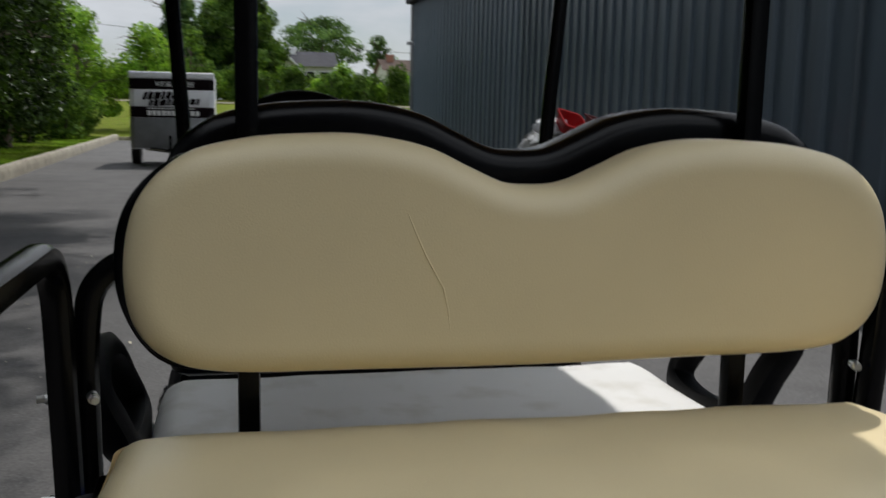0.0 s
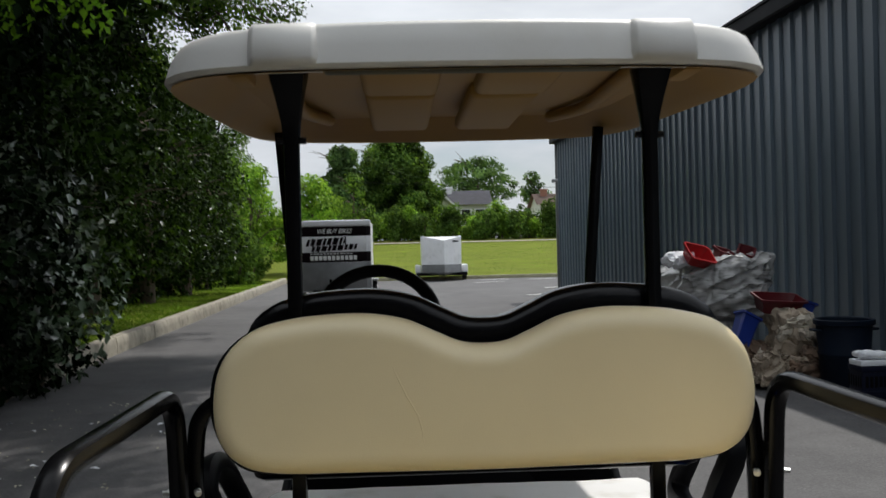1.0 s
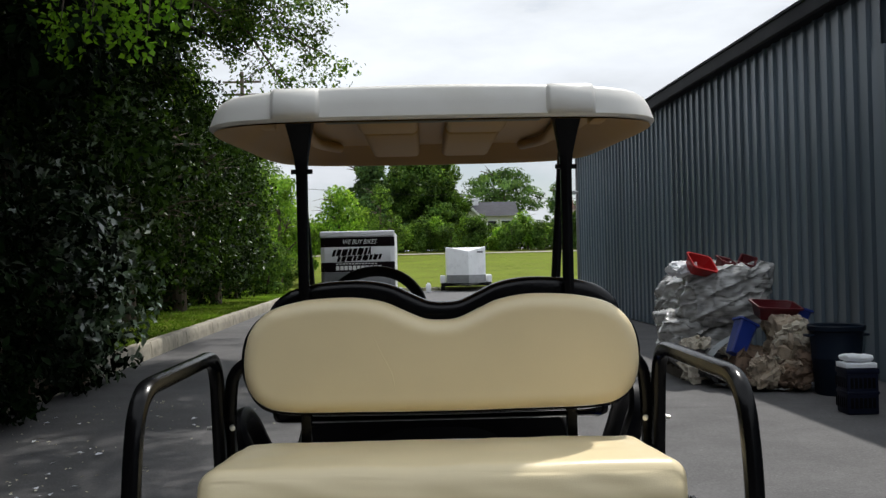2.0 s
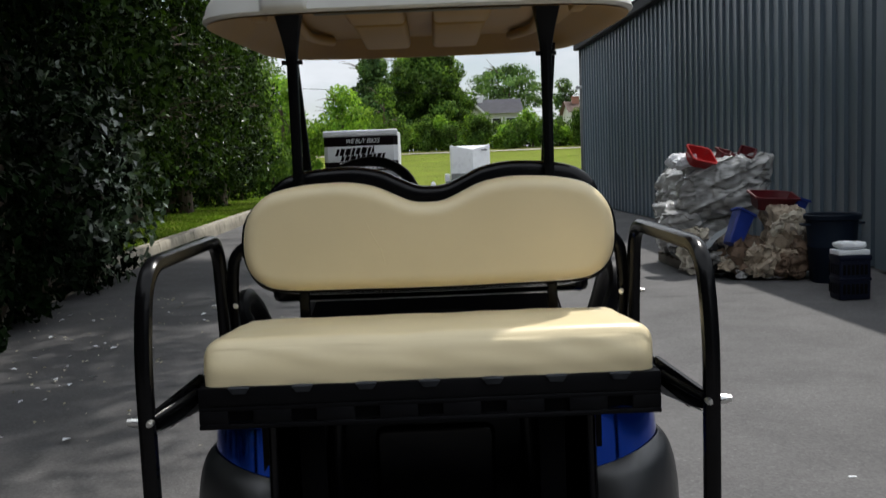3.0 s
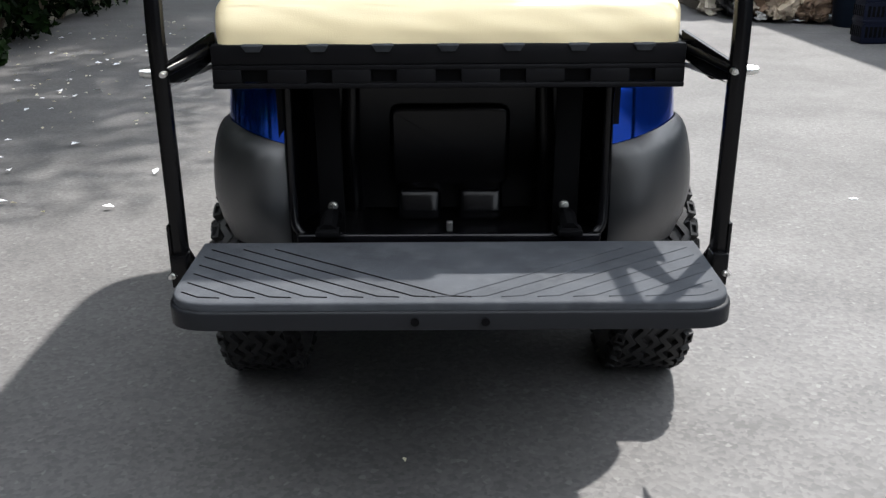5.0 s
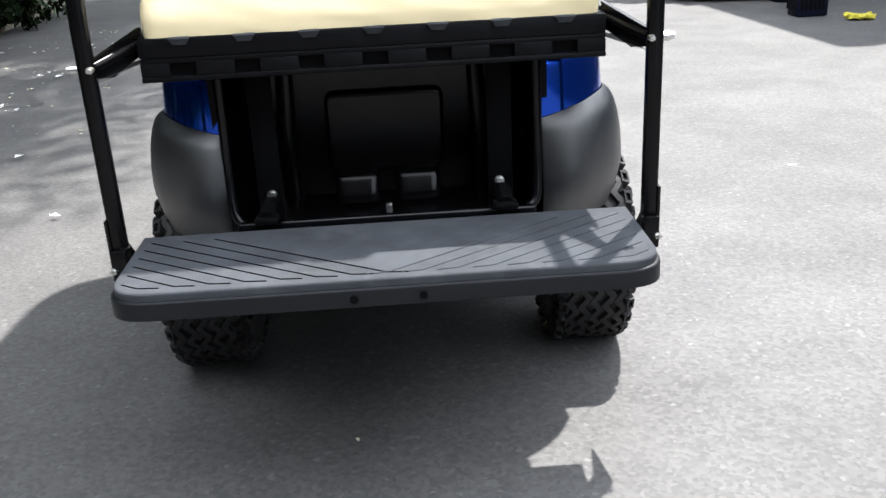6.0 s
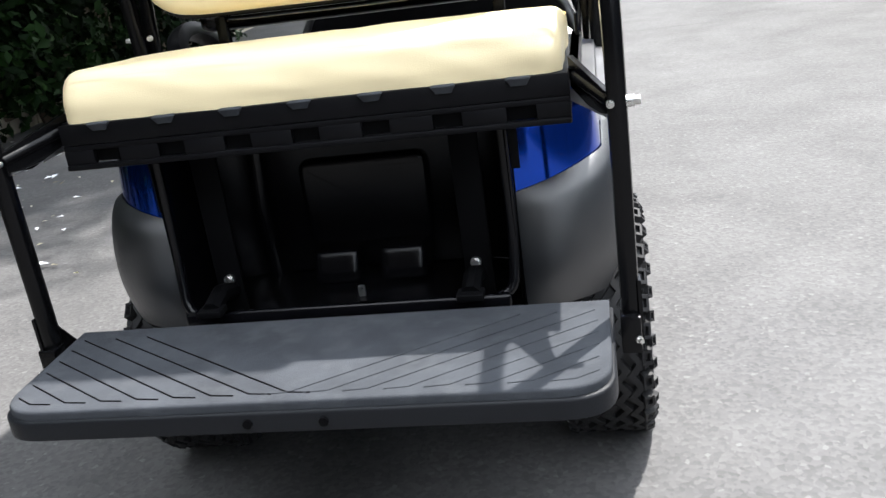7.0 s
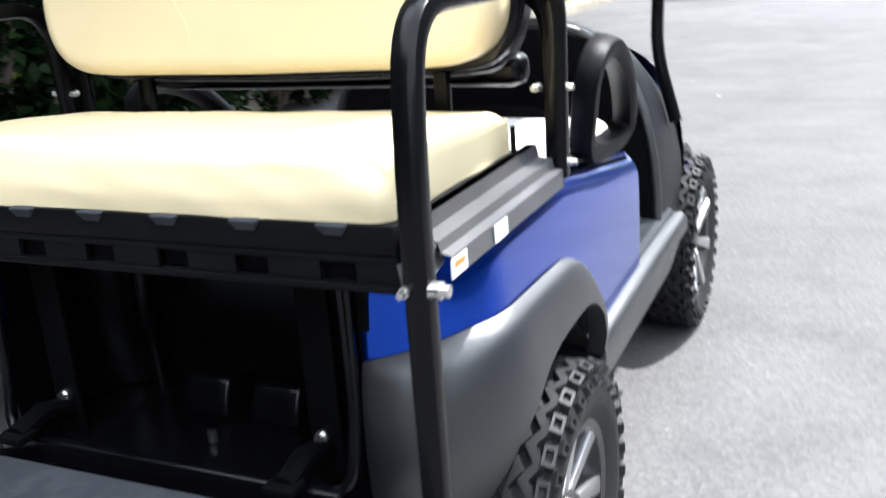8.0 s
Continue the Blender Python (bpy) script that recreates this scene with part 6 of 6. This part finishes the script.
# a tall open tree with hanging twigs
tall = thing("tall_tree", (-8.0, 20.0, 0.1), "tall open tree with thin drooping branches against the sky", "tree")
bm = bmesh.new()
trunk = [Vector((-8.0, 20, 0.1)), Vector((-7.8, 20.1, 3)), Vector((-7.5, 20, 6)), Vector((-7.4, 20.1, 9)), Vector((-7.5, 20, 12))]
tube(bm, trunk, [0.24, 0.2, 0.16, 0.1, 0.03], 9)
rng = random.Random(102)
tips = []
for k in range(22):
    p = trunk[2] + Vector((0, 0, 0.22 * k))
    q = Vector((-5.6 + 3.5 * rng.random(), 18.0 + 4.0 * rng.random(), 4.5 + 2.8 * rng.random()))
    mid = (p + q) / 2 + Vector((0, 0, 0.7))
    tube(bm, [p, mid, q], [0.06, 0.04, 0.012], 6)
    for j in range(9):
        f = 0.35 + 0.65 * rng.random()
        a = mid.lerp(q, f)
        e = a + Vector((rng.uniform(-0.9, 0.9), rng.uniform(-0.9, 0.9), rng.uniform(-0.7, 0.5)))
        tube(bm, [a, (a + e) / 2 + Vector((0, 0, 0.08)), e], [0.014, 0.009, 0.003], 5)
        tips.append((e, (a + e) / 2))
part("trunk", bm, BARK, tall)
blobs = []
for e, m in tips:
    for v in (e, m):
        s = rng.uniform(0.26, 0.5)
        blobs.append((v.x, v.y, v.z, s, s, s * 0.8))
c, nrm = clumps(blobs, 30, 101, 0.9)
attach(new("crown", leaves("crown", c, nrm, 0.095, LEAF_MID, 101)), tall)
# a low bough with big sunlit leaves
bough = thing("maple_bough", (-5.3, 8.4, 0.1), "sunlit bough of broad yellow-green leaves over the lot", "tree")
bm = bmesh.new()
tube(bm, [(-5.3, 8.4, 0.1), (-5.1, 8.3, 2.6), (-4.2, 8.1, 3.6), (-2.9, 8.0, 3.7), (-1.6, 8.0, 3.45)], [0.07, 0.05, 0.03, 0.016, 0.005], 8)
for k in range(9):
    x = -2.75 + 0.13 * k
    drop = 0.35 + 0.28 * abs(math.sin(k * 2.3))
    tube(bm, [(x, 8.0, 3.62), (x + 0.03, 7.92 + 0.1 * (k % 3), 3.62 - drop * 0.5), (x + 0.01, 7.88 + 0.1 * (k % 3), 3.62 - drop)], [0.010, 0.006, 0.002], 5)
part("branch", bm, BARK, bough)
blobs = [(-2.75 + 0.13 * k + 0.05 * math.sin(k * 5), 7.95 + 0.15 * math.sin(k * 2.1), 3.45 - 0.42 * abs(math.sin(k * 2.3)), 0.14, 0.16, 0.30) for k in range(9)]
c, nrm = clumps(blobs, 120, 103, 0.9)
attach(new("foliage", leaves("foliage", c, nrm * 0.3 + np.array([0, -0.5, 0.2]), 0.065, LEAF_MAPLE, 104, 0.6, 0.66)), bough)

# ---- distance ----
def bank(y):
    return 0.1 + 0.062 * (min(y, 78) - 44.8)


for k in range(32):
    x = -18 + k * 1.25 + 0.35 * math.sin(k * 2.7)
    h = 2.5 + 0.5 * math.sin(k * 1.9) + 0.35 * math.sin(k * 4.3)
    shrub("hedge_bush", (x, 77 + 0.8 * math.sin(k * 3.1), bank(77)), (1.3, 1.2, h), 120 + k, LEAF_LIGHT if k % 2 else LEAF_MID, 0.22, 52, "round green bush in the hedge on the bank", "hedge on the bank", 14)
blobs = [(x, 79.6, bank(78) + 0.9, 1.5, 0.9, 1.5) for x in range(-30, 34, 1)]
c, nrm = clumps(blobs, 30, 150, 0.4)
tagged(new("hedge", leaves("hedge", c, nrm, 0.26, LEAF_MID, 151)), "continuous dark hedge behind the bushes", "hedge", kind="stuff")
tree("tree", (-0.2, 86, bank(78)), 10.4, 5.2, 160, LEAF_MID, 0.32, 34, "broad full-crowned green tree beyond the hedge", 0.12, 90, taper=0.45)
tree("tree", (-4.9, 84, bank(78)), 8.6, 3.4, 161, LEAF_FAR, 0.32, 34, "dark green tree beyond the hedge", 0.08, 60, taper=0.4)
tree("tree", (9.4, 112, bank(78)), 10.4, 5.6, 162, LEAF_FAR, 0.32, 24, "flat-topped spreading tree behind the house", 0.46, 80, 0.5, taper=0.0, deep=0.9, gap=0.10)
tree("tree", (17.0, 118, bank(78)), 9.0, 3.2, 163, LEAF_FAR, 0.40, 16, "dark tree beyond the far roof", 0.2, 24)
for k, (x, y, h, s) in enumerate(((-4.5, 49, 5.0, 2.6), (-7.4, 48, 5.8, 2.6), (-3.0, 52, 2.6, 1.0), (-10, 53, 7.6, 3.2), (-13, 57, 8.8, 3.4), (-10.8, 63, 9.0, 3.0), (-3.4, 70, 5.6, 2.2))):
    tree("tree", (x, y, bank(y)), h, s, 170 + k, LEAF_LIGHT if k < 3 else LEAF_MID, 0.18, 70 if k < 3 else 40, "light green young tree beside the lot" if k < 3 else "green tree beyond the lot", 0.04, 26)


def house(at, wide, deep, eave, ridge, roof_mat, label, chimney, stack_mat, rise, gable=0.0):
    x, y, z = at
    h = thing("house", at, label, "house")
    bm = bmesh.new()
    w = wide / 2
    lo = [(x - w, y, z), (x + w, y, z), (x + w, y + deep, z), (x - w, y + deep, z)]
    a, b = [bm.verts.new(p) for p in lo], [bm.verts.new((p[0], p[1], eave)) for p in lo]
    for i in range(4):
        bm.faces.new((a[i], a[(i + 1) % 4], b[(i + 1) % 4], b[i]))
    for xx in (x - w, x + w):
        bm.faces.new([bm.verts.new(p) for p in ((xx, y, eave), (xx, y + deep, eave), (xx, y + deep / 2, ridge))])
    part("wall", bm, HOUSE_WALL, h)
    bm = bmesh.new()
    for s in (-1, 1):
        ym, ye = y + deep / 2, y + deep / 2 + s * (deep / 2 + 0.5)
        ze = eave - 0.12
        box_pts = [(x - w - 0.4, ye, ze), (x + w + 0.4, ye, ze), (x + w + 0.4, ym, ridge), (x - w - 0.4, ym, ridge)]
        bm.faces.new([bm.verts.new(p) for p in box_pts])
    bmesh.ops.solidify(bm, geom=bm.faces[:], thickness=0.15)
    bmesh.ops.recalc_face_normals(bm, faces=bm.faces[:])
    top = part("roof", bm, roof_mat, h)
    bm = bmesh.new()
    box(bm, (x + chimney - 0.35, y + deep / 2 - 0.9, ridge - 1.2), (x + chimney + 0.35, y + deep / 2 - 0.3, ridge + rise), 0.02)
    box(bm, (x + chimney - 0.42, y + deep / 2 - 0.97, ridge + rise), (x + chimney + 0.42, y + deep / 2 - 0.23, ridge + rise + 0.12), 0.02)
    part("chimney", bm, stack_mat, top)
    if gable:                                            # a cross gable over a wing at one end
        gx, peak = x - w - gable * 0.4, ridge - 0.15
        bm = bmesh.new()
        front = [(gx - gable, y - 1.2, z), (gx + gable, y - 1.2, z), (gx + gable, y - 1.2, eave), (gx, y - 1.2, peak), (gx - gable, y - 1.2, eave)]
        bm.faces.new([bm.verts.new(p) for p in front])
        got = bmesh.ops.extrude_face_region(bm, geom=bm.faces[:])["geom"]
        bmesh.ops.translate(bm, verts=[v for v in got if isinstance(v, bmesh.types.BMVert)], vec=(0, 4.0, 0))
        bmesh.ops.recalc_face_normals(bm, faces=bm.faces[:])
        part("wing", bm, HOUSE_WALL, h)
        slope = (peak - eave) / gable
        for s in (-1, 1):
            bm = bmesh.new()
            e = (gx + s * (gable + 0.35), eave - 0.35 * slope + 0.06)
            bm.faces.new([bm.verts.new(p) for p in ((gx, y - 1.5, peak + 0.06), (e[0], y - 1.5, e[1]), (e[0], y + 3.0, e[1]), (gx, y + 3.0, peak + 0.06))])
            bmesh.ops.solidify(bm, geom=bm.faces[:], thickness=0.14)
            side = part("wing_roof", bm, roof_mat, h)
            bm = bmesh.new()
            tube(bm, [(gx, y - 1.53, peak + 0.02), (e[0], y - 1.53, e[1] - 0.04)], 0.10, 4, 4)
            part("rake_board", bm, WHITE_PAINT, side)
    for dx in (-0.3, 0.0, 0.3):
        bm = bmesh.new()
        box(bm, (x + dx * wide - 0.5, y - 0.06, eave - 1.7), (x + dx * wide + 0.5, y + 0.02, eave - 0.5), 0.01)
        win = part("window", bm, WHITE_PAINT, h)
        bm = bmesh.new()
        box(bm, (x + dx * wide - 0.42, y - 0.075, eave - 1.62), (x + dx * wide + 0.42, y - 0.055, eave - 0.58))
        part("pane", bm, SHELL_PLASTIC, win)


house((6.3, 90, bank(78)), 4.4, 7.0, 5.65, 7.1, SHINGLE, "white house with a grey shingle roof behind the hedge", -1.5, WHITE_PAINT, 0.15, 1.3)
house((18.5, 97, bank(78)), 8.0, 6.5, 5.8, 7.0, SHINGLE_BROWN, "house with a brown shingle roof and brick chimney", -3.2, BRICK, 0.35)

pole = thing("utility_pole", (-11.5, 60, 1.0), "weathered wooden utility pole with crossarm", "utility pole")
bm = bmesh.new()
rod(bm, (-11.5, 60, 0.9), (-11.5, 60, 13.6), 0.16, 0.11)
part("post", bm, WOOD_POLE, pole)
for z in (12.9, 12.1):
    bm = bmesh.new()
    box(bm, (-12.7, 59.94, z), (-10.3, 60.06, z + 0.12), 0.01)
    part("crossarm", bm, WOOD_POLE, pole)
bm = bmesh.new()
tube(bm, [(-11.5 + 60 * t, 62 + 22 * t, 6.6 - 6 * t * (1 - t) + 1.6 * t) for t in (k / 20 for k in range(21))], 0.014, 5)
solo("overhead_cable", bm, FASCIA, "thin dark overhead cable", "cable")
